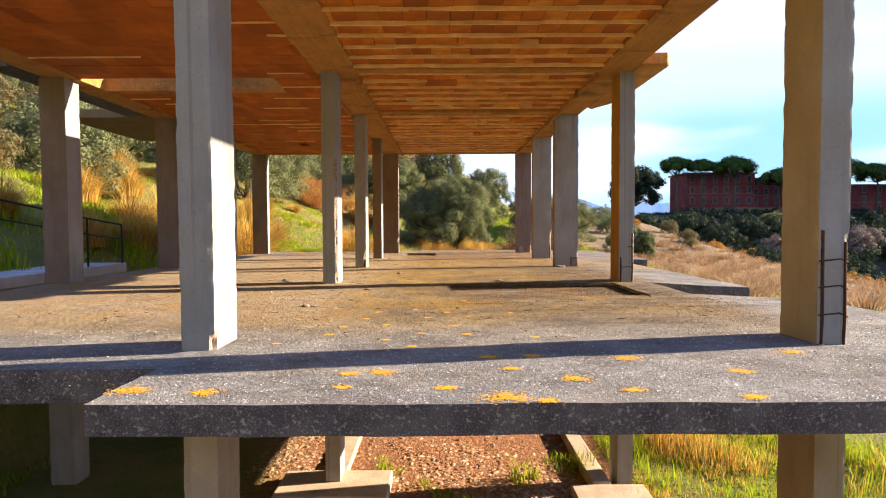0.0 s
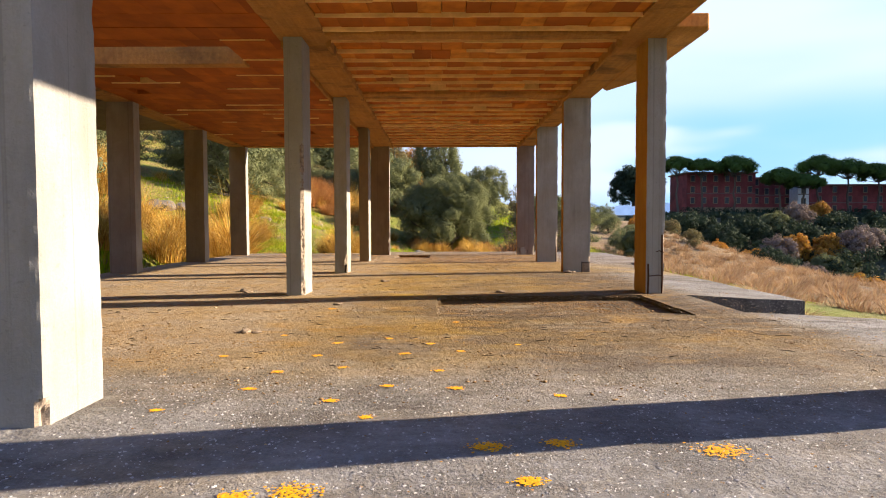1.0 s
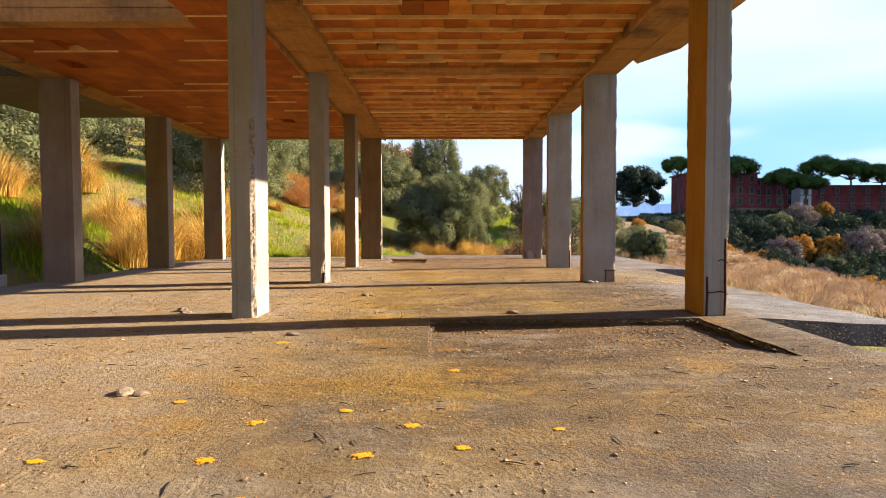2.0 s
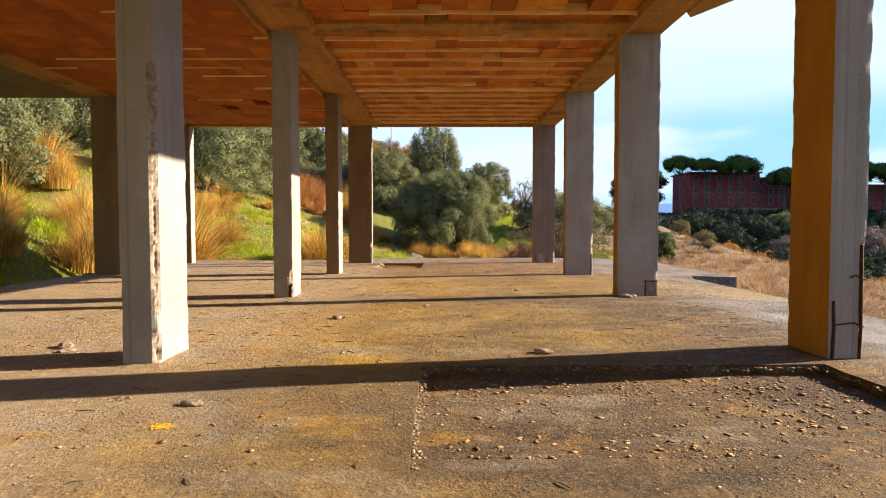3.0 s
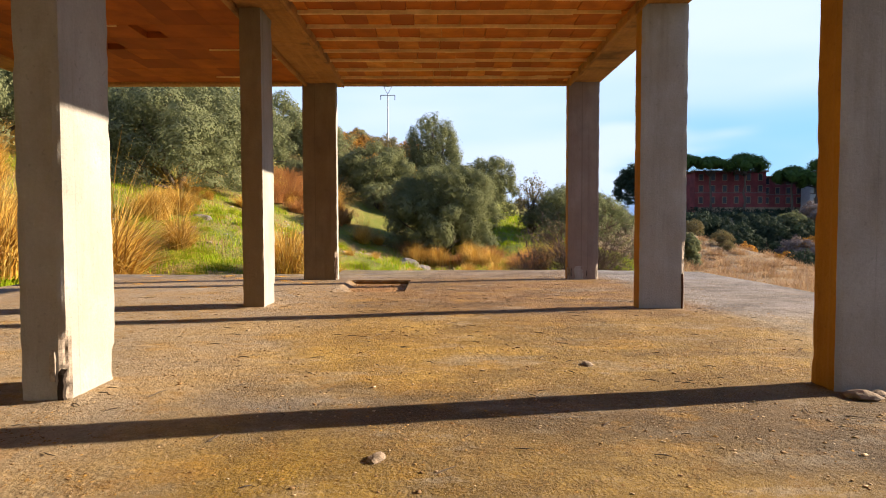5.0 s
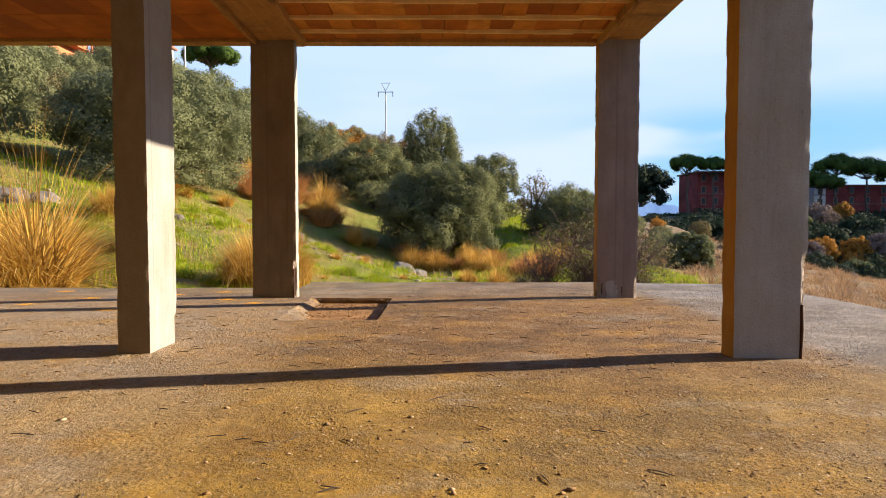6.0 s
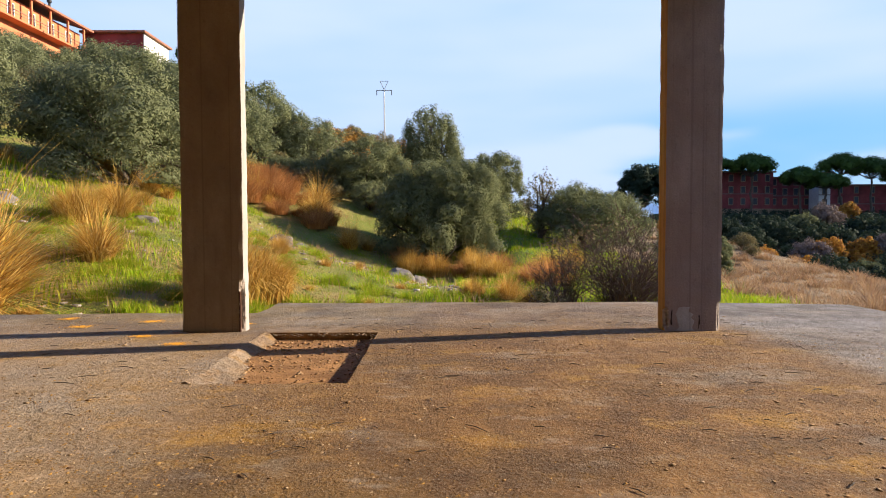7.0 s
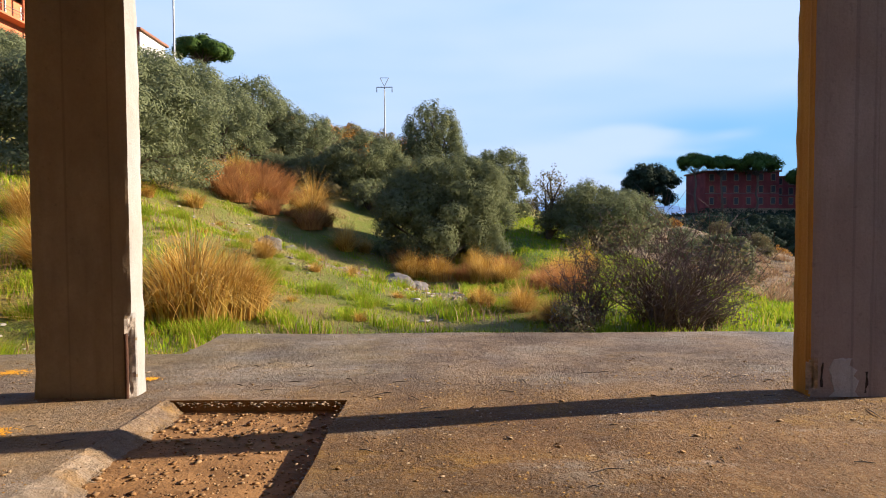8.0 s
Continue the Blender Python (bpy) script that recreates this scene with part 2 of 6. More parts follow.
def make_island(name, cols, rough=0.85, fine_scale=60, bump_strength=0.3, spread=0.3):
    """Pieces that differ one from the next: colour picked island by island."""
    m, nt, b = shader(name, rough)
    geo = nt.nodes.new("ShaderNodeNewGeometry")
    r = nt.nodes.new("ShaderNodeValToRGB")
    els = r.color_ramp.elements
    while len(els) < len(cols):
        els.new(0.5)
    for i, c in enumerate(cols):
        els[i].position, els[i].color = i / (len(cols) - 1), (*c, 1)
    nt.links.new(geo.outputs["Random Per Island"], r.inputs["Fac"])
    f = noise_fac(nt, place_coords(nt), fine_scale, 5, 0.6, 0.3, 0.7)
    c = blend(nt, times(nt, f, spread), r.outputs["Color"], tuple(x * 0.5 for x in cols[0]))
    nt.links.new(c, b.inputs["Base Color"])
    if bump_strength:
        bump(nt, b, f, bump_strength, 0.005)
    return m, nt, b


def make_leaf(name, cols, rough=0.6, through_light=0.35):
    """Leaves and blades: colour varies piece by piece, thin enough to let light through."""
    m, nt, b = make_island(name, cols, rough, 3.0, 0.0, 0.25)
    b.inputs["Specular IOR Level"].default_value = 0.08
    tr = nt.nodes.new("ShaderNodeBsdfTranslucent")
    mix = nt.nodes.new("ShaderNodeMixShader")
    mix.inputs["Fac"].default_value = through_light
    nt.links.new(b.inputs["Base Color"].links[0].from_socket, tr.inputs["Color"])
    nt.links.new(b.outputs["BSDF"], mix.inputs[1])
    nt.links.new(tr.outputs["BSDF"], mix.inputs[2])
    nt.links.new(mix.outputs["Shader"], nt.nodes["Material Output"].inputs["Surface"])
    return m


def make_plain(name, col, rough=0.85, metal=0.0, scale=8.0, vary=0.4, alt=None):
    m, nt, b = shader(name, rough, metal)
    pos = place_coords(nt)
    f = noise_fac(nt, pos, scale, 6, 0.6, 0.35, 0.65)
    g = noise_fac(nt, pos, scale * 7, 4, 0.6, 0.3, 0.7)
    c = blend(nt, f, col, alt or tuple(x * (1 - vary) for x in col))
    c = blend(nt, times(nt, g, 0.3), c, tuple(x * 0.55 for x in col))
    nt.links.new(c, b.inputs["Base Color"])
    bump(nt, b, g, 0.35, 0.01)
    return m


def make_ground():
    """Hillside soil: fresh grass, dry straw and bare earth in patches; red rubble earth under the slab."""
    m, nt, b = shader("hillside_soil", 0.95)
    pos = place_coords(nt)
    big = noise_fac(nt, pos, 0.35, 7, 0.68, 0.42, 0.60)
    mid = noise_fac(nt, pos, 0.8, 6, 0.65, 0.4, 0.62)
    fine = noise_fac(nt, pos, 9, 6, 0.7, 0.3, 0.7)
    sep = nt.nodes.new("ShaderNodeSeparateXYZ")
    nt.links.new(pos, sep.inputs["Vector"])
    dry = span(nt, sep.outputs["X"], 10.5, 16.0)
    c = blend(nt, big, (0.175, 0.205, 0.016), (0.33, 0.225, 0.075))
    c = blend(nt, times(nt, mid, 0.45), c, (0.15, 0.19, 0.010))
    c = blend(nt, dry, c, blend(nt, mid, (0.27, 0.18, 0.09), (0.18, 0.115, 0.07)))
    lawn = times(nt, times(nt, span(nt, sep.outputs["X"], 0.5, 2.5), span(nt, sep.outputs["X"], 12.5, 10.5)), times(nt, span(nt, sep.outputs["Y"], 24, 28), span(nt, sep.outputs["Y"], 74, 64)))
    c = blend(nt, times(nt, lawn, 0.8), c, blend(nt, mid, (0.075, 0.15, 0.005), (0.14, 0.19, 0.008)))
    # bare stony strip that runs down the slope
    across = nt.nodes.new("ShaderNodeVectorMath")
    across.operation = "DOT_PRODUCT"
    across.inputs[1].default_value = (0.6, 0.8, 0.0)
    nt.links.new(pos, across.inputs[0])
    strip = times(nt, times(nt, span(nt, across.outputs["Value"], 23.6, 25.0), span(nt, across.outputs["Value"], 27.4, 26.2)), times(nt, span(nt, sep.outputs["X"], -9.0, -6.5), span(nt, sep.outputs["X"], 4.0, 1.5)))
    worn = noise_fac(nt, pos, 1.6, 6, 0.7, 0.36, 0.58)
    c = blend(nt, times(nt, times(nt, strip, worn), 0.9), c, blend(nt, fine, (0.28, 0.18, 0.09), (0.44, 0.32, 0.19)))
    c = blend(nt, times(nt, fine, 0.45), c, (0.10, 0.09, 0.04))
    low = nt.nodes.new("ShaderNodeMapRange")
    low.inputs["From Min"].default_value, low.inputs["From Max"].default_value = 14.5, 12.5
    nt.links.new(sep.outputs["Y"], low.inputs["Value"])
    side = nt.nodes.new("ShaderNodeMapRange")
    side.inputs["From Min"].default_value, side.inputs["From Max"].default_value = 3.4, 2.6
    nt.links.new(sep.outputs["X"], side.inputs["Value"])
    side2 = nt.nodes.new("ShaderNodeMapRange")
    side2.inputs["From Min"].default_value, side2.inputs["From Max"].default_value = -3.0, -2.2
    nt.links.new(sep.outputs["X"], side2.inputs["Value"])
    earth = blend(nt, fine, (0.38, 0.175, 0.078), (0.22, 0.09, 0.042))
    c = blend(nt, times(nt, times(nt, low.outputs["Result"], side.outputs["Result"]), side2.outputs["Result"]), c, earth)
    # the wooded slope across the valley
    far = nt.nodes.new("ShaderNodeMapRange")
    far.inputs["From Min"].default_value, far.inputs["From Max"].default_value = 90, 120
    nt.links.new(sep.outputs["Y"], far.inputs["Value"])
    c = blend(nt, times(nt, far.outputs["Result"], 0.9), c, (0.045, 0.055, 0.03))
    c = blend(nt, times(nt, span(nt, sep.outputs["X"], 30, 42), 0.85), c, (0.05, 0.055, 0.03))
    nt.links.new(c, b.inputs["Base Color"])
    n1 = bump(nt, b, mid, 0.6, 0.15)
    bump(nt, b, fine, 0.9, 0.07, n1)
    return m


MAT = {
    "greypillar": make_cast_concrete("grey_pillar_concrete", (0.325, 0.322, 0.322), (0.212, 0.208, 0.205), (0.26, 0.238, 0.21)),
    "pillar": make_cast_concrete("pillar_concrete", (0.345, 0.332, 0.315), (0.215, 0.20, 0.185), (0.27, 0.23, 0.185)),
    "soffit": make_soffit(),
    "slab": make_floor_concrete(),
    "edge": make_edge(),
    "tile": make_island("hollow_clay_tile", [(0.52, 0.150, 0.008), (0.64, 0.215, 0.016), (0.42, 0.105, 0.006), (0.74, 0.31, 0.045), (0.54, 0.155, 0.008), (0.26, 0.062, 0.006), (0.66, 0.235, 0.02), (0.48, 0.13, 0.007), (0.33, 0.085, 0.008)], 0.85, 5, 0.4, 0.75)[0],
    "redtile": make_island("dusky_clay_tile", [(0.40, 0.100, 0.006), (0.50, 0.135, 0.008), (0.33, 0.075, 0.005), (0.46, 0.120, 0.007), (0.24, 0.055, 0.005)], 0.85, 2.6, 0.4, 0.8)[0],
    "rib": make_plain("joist_mortar", (0.90, 0.60, 0.25), 0.9, 0, 3, 0.35),
    "rust": make_plain("rusty_iron", (0.10, 0.045, 0.025), 0.8, 0.3, 25, 0.5),
    "ground": make_ground(),
    "stone": make_island("broken_stone", [(0.08, 0.042, 0.015), (0.30, 0.18, 0.06), (0.17, 0.085, 0.022), (0.46, 0.34, 0.20), (0.11, 0.055, 0.02), (0.38, 0.21, 0.04), (0.15, 0.08, 0.028)], 0.9, 20, 0.4)[0],
    "aggregate": make_island("grey_aggregate", [(0.46, 0.45, 0.45), (0.20, 0.195, 0.20), (0.60, 0.59, 0.58), (0.32, 0.31, 0.31), (0.10, 0.10, 0.105)], 0.9, 30, 0.3)[0],
    # tan colours in the floor's bounce light on sides turned from the sun
    "tanside": make_cast_concrete("tan_bounce_concrete", (0.42, 0.31, 0.17), (0.28, 0.195, 0.10), (0.37, 0.25, 0.11)),
    "crumb": make_island("crumbled_mortar_edge", [(0.22, 0.15, 0.085), (0.29, 0.215, 0.14), (0.16, 0.10, 0.05), (0.34, 0.27, 0.19)], 0.95, 40, 0.5)[0],
    "pebble": make_island("pale_pebble", [(0.28, 0.18, 0.085), (0.22, 0.12, 0.042), (0.36, 0.26, 0.155), (0.14, 0.075, 0.03), (0.33, 0.19, 0.06), (0.46, 0.37, 0.26), (0.24, 0.14, 0.06), (0.18, 0.10, 0.04)], 0.9, 30, 0.4)[0],
    "brickbit": make_island("clay_rubble", [(0.22, 0.11, 0.035), (0.27, 0.155, 0.06), (0.15, 0.072, 0.024), (0.34, 0.22, 0.11), (0.18, 0.09, 0.03)], 0.9, 20, 0.4)[0],
    "rubble": make_island("pale_clay_rubble", [(0.34, 0.16, 0.07), (0.50, 0.32, 0.20), (0.24, 0.10, 0.045), (0.56, 0.42, 0.30), (0.40, 0.20, 0.10)], 0.9, 20, 0.4)[0],
    "palerock": make_island("pale_limestone_chip", [(0.33, 0.29, 0.24), (0.22, 0.185, 0.145), (0.42, 0.38, 0.32), (0.27, 0.22, 0.165)], 0.9, 9, 0.4)[0],
    "limestone": make_plain("grey_limestone", (0.18, 0.155, 0.13), 0.9, 0, 3, 0.55),
    "bark": make_plain("olive_bark", (0.13, 0.10, 0.075), 0.95, 0, 9, 0.5),
    "twig": make_plain("bare_twig", (0.16, 0.10, 0.075), 0.9, 0, 9, 0.4),
    "olive": make_leaf("olive_leaf", [(0.125, 0.140, 0.060), (0.165, 0.178, 0.085), (0.140, 0.152, 0.066), (0.185, 0.195, 0.102), (0.150, 0.160, 0.074)], 0.9, 0.42),
    # lighter copy of the olive leaf, sun on the hillside put into its colour
    "litolive": make_leaf("sunlit_olive_leaf", [(0.145, 0.163, 0.074), (0.188, 0.204, 0.104), (0.158, 0.175, 0.080), (0.210, 0.222, 0.122), (0.170, 0.185, 0.090)], 0.9, 0.42),
    "oak": make_leaf("dark_oak_leaf", [(0.020, 0.034, 0.020), (0.038, 0.056, 0.032), (0.028, 0.043, 0.025)], 0.8, 0.2),
    "pine": make_leaf("pine_needle", [(0.040, 0.075, 0.016), (0.085, 0.135, 0.024), (0.055, 0.095, 0.020)], 0.7, 0.2),
    "scrub": make_leaf("scrub_leaf", [(0.13, 0.13, 0.05), (0.21, 0.18, 0.08), (0.19, 0.13, 0.07), (0.15, 0.15, 0.07)], 0.7, 0.3),
    "autumn": make_leaf("autumn_leaf", [(0.36, 0.15, 0.03), (0.50, 0.26, 0.035), (0.27, 0.12, 0.04), (0.56, 0.33, 0.04)], 0.7, 0.35),
    "straw": make_leaf("dry_straw", [(0.58, 0.34, 0.055), (0.70, 0.48, 0.11), (0.30, 0.145, 0.028), (0.74, 0.54, 0.18), (0.50, 0.265, 0.04), (0.24, 0.115, 0.028), (0.62, 0.38, 0.07)], 0.7, 0.35),
    "palestraw": make_leaf("bleached_straw", [(0.37, 0.24, 0.12), (0.47, 0.33, 0.19), (0.28, 0.165, 0.085), (0.40, 0.235, 0.125)], 0.8, 0.3),
    "russet": make_leaf("russet_grass", [(0.46, 0.21, 0.07), (0.56, 0.30, 0.10), (0.26, 0.12, 0.05), (0.50, 0.24, 0.08), (0.34, 0.15, 0.055)], 0.75, 0.35),
    "haze_twig": make_leaf("bare_winter_twig", [(0.20, 0.15, 0.125), (0.26, 0.20, 0.165), (0.15, 0.115, 0.10)], 0.9, 0.15),
    "footing": make_plain("pale_footing_concrete", (0.52, 0.40, 0.29), 0.9, 0, 3, 0.3),
    "grass": make_leaf("fresh_grass", [(0.16, 0.26, 0.006), (0.33, 0.43, 0.010), (0.22, 0.36, 0.006), (0.48, 0.46, 0.03), (0.11, 0.21, 0.008), (0.46, 0.35, 0.06), (0.29, 0.41, 0.010)], 0.65, 0.45),
    "redwall": make_plain("faded_red_plaster", (0.28, 0.062, 0.06), 0.9, 0, 0.35, 0.5),
    "orangewall": make_plain("orange_plaster", (0.60, 0.20, 0.09), 0.9, 0, 0.5, 0.3),
    "white": make_plain("white_plaster", (0.72, 0.70, 0.66), 0.85, 0, 1.5, 0.2),
    "rooftile": make_plain("clay_roof", (0.32, 0.15, 0.09), 0.9, 0, 4, 0.4),
    "glassdark": make_plain("dark_window", (0.03, 0.03, 0.035), 0.3, 0, 2, 0.3),
    "iron": make_plain("dark_iron", (0.03, 0.03, 0.033), 0.6, 0.4, 20, 0.4),
    "galvan": make_plain("grey_metal", (0.30, 0.31, 0.33), 0.5, 0.5, 10, 0.3),
    "path": make_plain("pale_path_concrete", (0.50, 0.50, 0.52), 0.9, 0, 3, 0.25),
    "snow": make_plain("distant_mountain", (0.55, 0.66, 0.80), 1.0, 0, 0.004, 0.3, (0.85, 0.88, 0.92)),
    "lichen": make_island("orange_lichen", [(0.76, 0.33, 0.003), (0.82, 0.42, 0.008), (0.62, 0.23, 0.003)], 0.9, 40, 0.0)[0],
    "frame": make_plain("dull_window_frame", (0.20, 0.13, 0.12), 0.8, 0, 2, 0.3),
    "crust": make_plain("mortar_crust", (0.32, 0.25, 0.17), 0.95, 0, 14, 0.5, (0.17, 0.11, 0.05)),
    "lump": make_plain("crumbled_mortar", (0.30, 0.23, 0.17), 0.95, 0, 18, 0.5),
    "pitsoil": make_plain("brown_pit_earth", (0.32, 0.165, 0.058), 0.95, 0, 5, 0.5, (0.15, 0.07, 0.02)),
    # ochre colours in warm floor bounce on the right pillars' inner sides
    "ochreside": make_cast_concrete("ochre_bounce_concrete", (0.46, 0.235, 0.035), (0.27, 0.125, 0.02), (0.42, 0.18, 0.022)),
    # brown and umber hold the shade of pillar fronts; the canopy shares the brown
    "brownface": make_cast_concrete("shade_brown_concrete", (0.25, 0.18, 0.105), (0.135, 0.092, 0.055), (0.20, 0.13, 0.065)),
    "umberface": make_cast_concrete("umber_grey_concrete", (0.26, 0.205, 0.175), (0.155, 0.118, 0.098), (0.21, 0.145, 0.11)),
    "brokenface": make_plain("fresh_broken_concrete", (0.38, 0.31, 0.25), 0.95, 0, 30, 0.6),
    "groove": make_plain("dark_crack", (0.035, 0.025, 0.02), 0.95, 0, 22, 0.45),
}


# ---- mesh helpers ----
def mesh_from(name, verts, faces, mat, smooth=False):
    me = bpy.data.meshes.new(name)
    me.from_pydata([tuple(v) for v in verts], [], [tuple(f) for f in faces])
    me.materials.append(mat)
    if smooth:
        me.polygons.foreach_set("use_smooth", [True] * len(me.polygons))
    me.update()
    return me


def mesh_arrays(name, verts, faces, mat):
    """A mesh from numpy arrays: verts n x 3, faces m x k."""
    me = bpy.data.meshes.new(name)
    k = faces.shape[1]
    me.vertices.add(len(verts))
    me.vertices.foreach_set("co", np.ascontiguousarray(verts, dtype=np.float32).ravel())
    me.loops.add(faces.size)
    me.loops.foreach_set("vertex_index", np.ascontiguousarray(faces, dtype=np.int32).ravel())
    me.polygons.add(len(faces))
    me.polygons.foreach_set("loop_start", np.arange(0, faces.size, k, dtype=np.int32))
    me.polygons.foreach_set("loop_total", np.full(len(faces), k, dtype=np.int32))
    me.materials.append(mat)
    me.update(calc_edges=True)
    me.validate()
    return me


def thing(name, label, category, m=None, group="", kind=""):
    ob = new(name)
    ob.empty_display_size = 0.2
    if m is not None:
        ob.matrix_world = m
    return tagged(ob, label, category, group, kind)


def part(name, data, parent, label="", m=None, mat=None):
    """Links a mesh, or a bmesh with its material, as one object under a thing or part."""
    if isinstance(data, bmesh.types.BMesh):
        me = bpy.data.meshes.new(name)
        data.to_mesh(me)
        data.free()
        me.materials.append(mat)
        data = me
    ob = new(name, data)
    ob.parent = parent
    if m is not None:
        ob.matrix_basis = m
    if label:
        ob["label"] = label
    return ob


def add_box(bm, x0, x1, y0, y1, z0, z1, bevel=0.0):
    r = bmesh.ops.create_cube(bm, size=1.0)
    vs = r["verts"]
    for v in vs:
        v.co = Vector(((x0 + x1) / 2 + v.co.x * (x1 - x0), (y0 + y1) / 2 + v.co.y * (y1 - y0), (z0 + z1) / 2 + v.co.z * (z1 - z0)))
    if bevel:
        es = list({e for v in vs for e in v.link_edges})
        bmesh.ops.bevel(bm, geom=es, offset=bevel, segments=1, affect="EDGES")
    return bm


def box_bm(x0, x1, y0, y1, z0, z1, bevel=0.0):
    return add_box(bmesh.new(), x0, x1, y0, y1, z0, z1, bevel)


def tube_arrays(points, radii, sides=6):
    """Rings round a line of points: verts and quad faces, closed at the tip."""
    vs, fs = [], []
    n = len(points)
    for i, p in enumerate(points):
        d = (Vector(points[min(i + 1, n - 1)]) - Vector(points[max(i - 1, 0)])).normalized()
        a = d.orthogonal().normalized()
        c = d.cross(a)
        for k in range(sides):
            w = 2 * math.pi * k / sides
            vs.append(Vector(p) + (a * math.cos(w) + c * math.sin(w)) * radii[i])
    for i in range(n - 1):
        for k in range(sides):
            fs.append((i * sides + k, i * sides + (k + 1) % sides, (i + 1) * sides + (k + 1) % sides, (i + 1) * sides + k))
    return vs, fs


def join_tubes(name, tubes, mat, sides=6, smooth=True):
    V, F = [], []
    for pts, rad in tubes:
        vs, fs = tube_arrays(pts, rad, sides)
        o = len(V)
        V += vs
        F += [tuple(i + o for i in f) for f in fs]
    return mesh_from(name, V, F, mat, smooth)


# ---- ground ----
def smooth01(a, b, v):
    t = np.clip((v - a) / (b - a), 0, 1)
    return t * t * (3 - 2 * t)


def wavy(x, y, f, seed):
    return (np.sin(x * f + seed) * np.cos(y * f * 1.13 + seed * 1.7) + 0.5 * np.sin(x * f * 2.3 + y * f * 1.9 + seed * 2.1)) / 1.5


def ground_z(x, y):
    x, y = np.asarray(x, float), np.asarray(y, float)
    bank = 0.42 * np.clip(-x - 6.2 - 1.5 * smooth01(18, 24, y), 0, 60) * (1 - 0.3 * smooth01(16, 40, y)) + 0.5 * smooth01(-6.0, -8.5, x) * smooth01(26, 18, y)
    rise = 0.275 * np.clip(-x - 0.1, 0, 60) * smooth01(18.5, 36, y)
    z = -0.9 + np.maximum(bank, rise)
    # the near bank ends in a low crest; a hollow lies behind it
    z = z - 0.75 * smooth01(31, 40, y) * smooth01(-12, -3, x) * smooth01(56, 44, y) * smooth01(5, 1, x)
    z = z + 0.155 * np.clip(y - 38, 0, 75) * smooth01(16, 3, x) + 0.11 * np.clip(y - 55, 0, 34) * smooth01(6, 15, x)
    z = z - 0.10 * np.maximum(0, x - 4) * (1 - 0.4 * smooth01(30, 60, y)) * smooth01(200, 60, x)
    # the building stands over a cutting that opens to the front
    cut = smooth01(18.5, 12.0, y) * smooth01(-7.0, -6.5, x)
    z = z * (1 - cut) + cut * (-3.0 - 0.03 * np.maximum(0, x))
    # unseen slope behind the camera, added to close off low sky light
    z = z + 0.5 * np.clip(-y - 7, 0, 45)
    # valley on the far right and the wooded hill beyond it
    valley = np.maximum(smooth01(96, 122, y + 0.2 * x) * smooth01(8, 40, x), smooth01(25, 52, x - 0.06 * (y - 30)))
    hill = -15 + 18 * smooth01(90, 165, y) + 1.5 * smooth01(180, 260, y)
    z = z * (1 - valley) + valley * hill
    # an unseen high ridge, added towards the sun to keep the far wood in shade
    z = z + 105 * np.exp(-((x - 300) / 55) ** 2 - ((y - 222) / 68) ** 2)
    z = z + 0.10 * wavy(x, y, 0.55, 1.0) * smooth01(20, 24, y) + 0.5 * wavy(x, y, 0.07, 4.0) * smooth01(30, 70, y)
    z = z - smooth01(400, 1500, np.hypot(x, y)) * 25
    return z


def build_ground():
    u = np.linspace(-1, 1, 200)
    xs = 6 * np.sinh(u * 6.2) / np.sinh(1) * 1.2
    xs = np.unique(np.concatenate([xs, np.linspace(-30, 30, 121)]))
    v = np.linspace(0, 1, 150)
    ys = np.unique(np.concatenate([-40 + 0 * v[:1], 22 + 5.2 * np.sinh(v * 7.0), np.linspace(-40, 0, 20), np.linspace(0, 60, 130)]))
    X, Y = np.meshgrid(xs, ys)
    Z = ground_z(X, Y)
    nx, ny = len(xs), len(ys)
    i = np.arange(nx * ny).reshape(ny, nx)
    F = np.stack([i[:-1, :-1], i[:-1, 1:], i[1:, 1:], i[1:, :-1]], -1).reshape(-1, 4)
    me = mesh_arrays("ground", np.stack([X, Y, Z], -1).reshape(-1, 3), F, MAT["ground"])
    me.polygons.foreach_set("use_smooth", [True] * len(me.polygons))
    return tagged(new("ground", me), "hillside of fresh grass, dry straw and red earth", "ground", kind="structure")


build_ground()


# ---- slab that the camera crosses ----
FLOOR_RECTS = [            # sunk places: x0, x1, y0, y1, depth
    (0.13, 2.50, 7.55, 9.05, 0.06),
    (-1.06, -0.12, 16.95, 18.58, 0.06),
]
SLAB_T = 0.20


def slab_has(x, y):
    if y < 3.40:
        return False
    if y < 4.10:
        return -1.60 < x < 4.27
    if y < 7.70:
        return -5.75 < x < 4.27
    if y < 9.05:
        return -5.75 < x < 3.02
    if y < 15.40:
        return -5.75 < x < 4.42
    if y < 19.72:
        return -5.75 < x < 5.17
    return -1.47 < x < 5.17 and y < 20.5


SLAB_X = [-5.75, -1.60, -1.47, -1.06, -0.12, 0.13, 2.50, 3.02, 4.27, 4.42, 5.17]
SLAB_Y = [3.40, 4.10, 7.55, 7.70, 9.05, 15.40, 16.95, 18.58, 19.72, 20.5]


def slab_under(x, y):
    return -0.15 if y < 4.10 else -SLAB_T


def slab_swell(x, y):
    fall = -0.05 * max(0.0, x - 3.0) if 7 < y < 15.4 else -0.02 * max(0.0, x - 3.0)
    return fall + 0.008 * noise.noise((x * 0.9, y * 0.9, 0)) + 0.004 * noise.noise((x * 4, y * 4, 3))


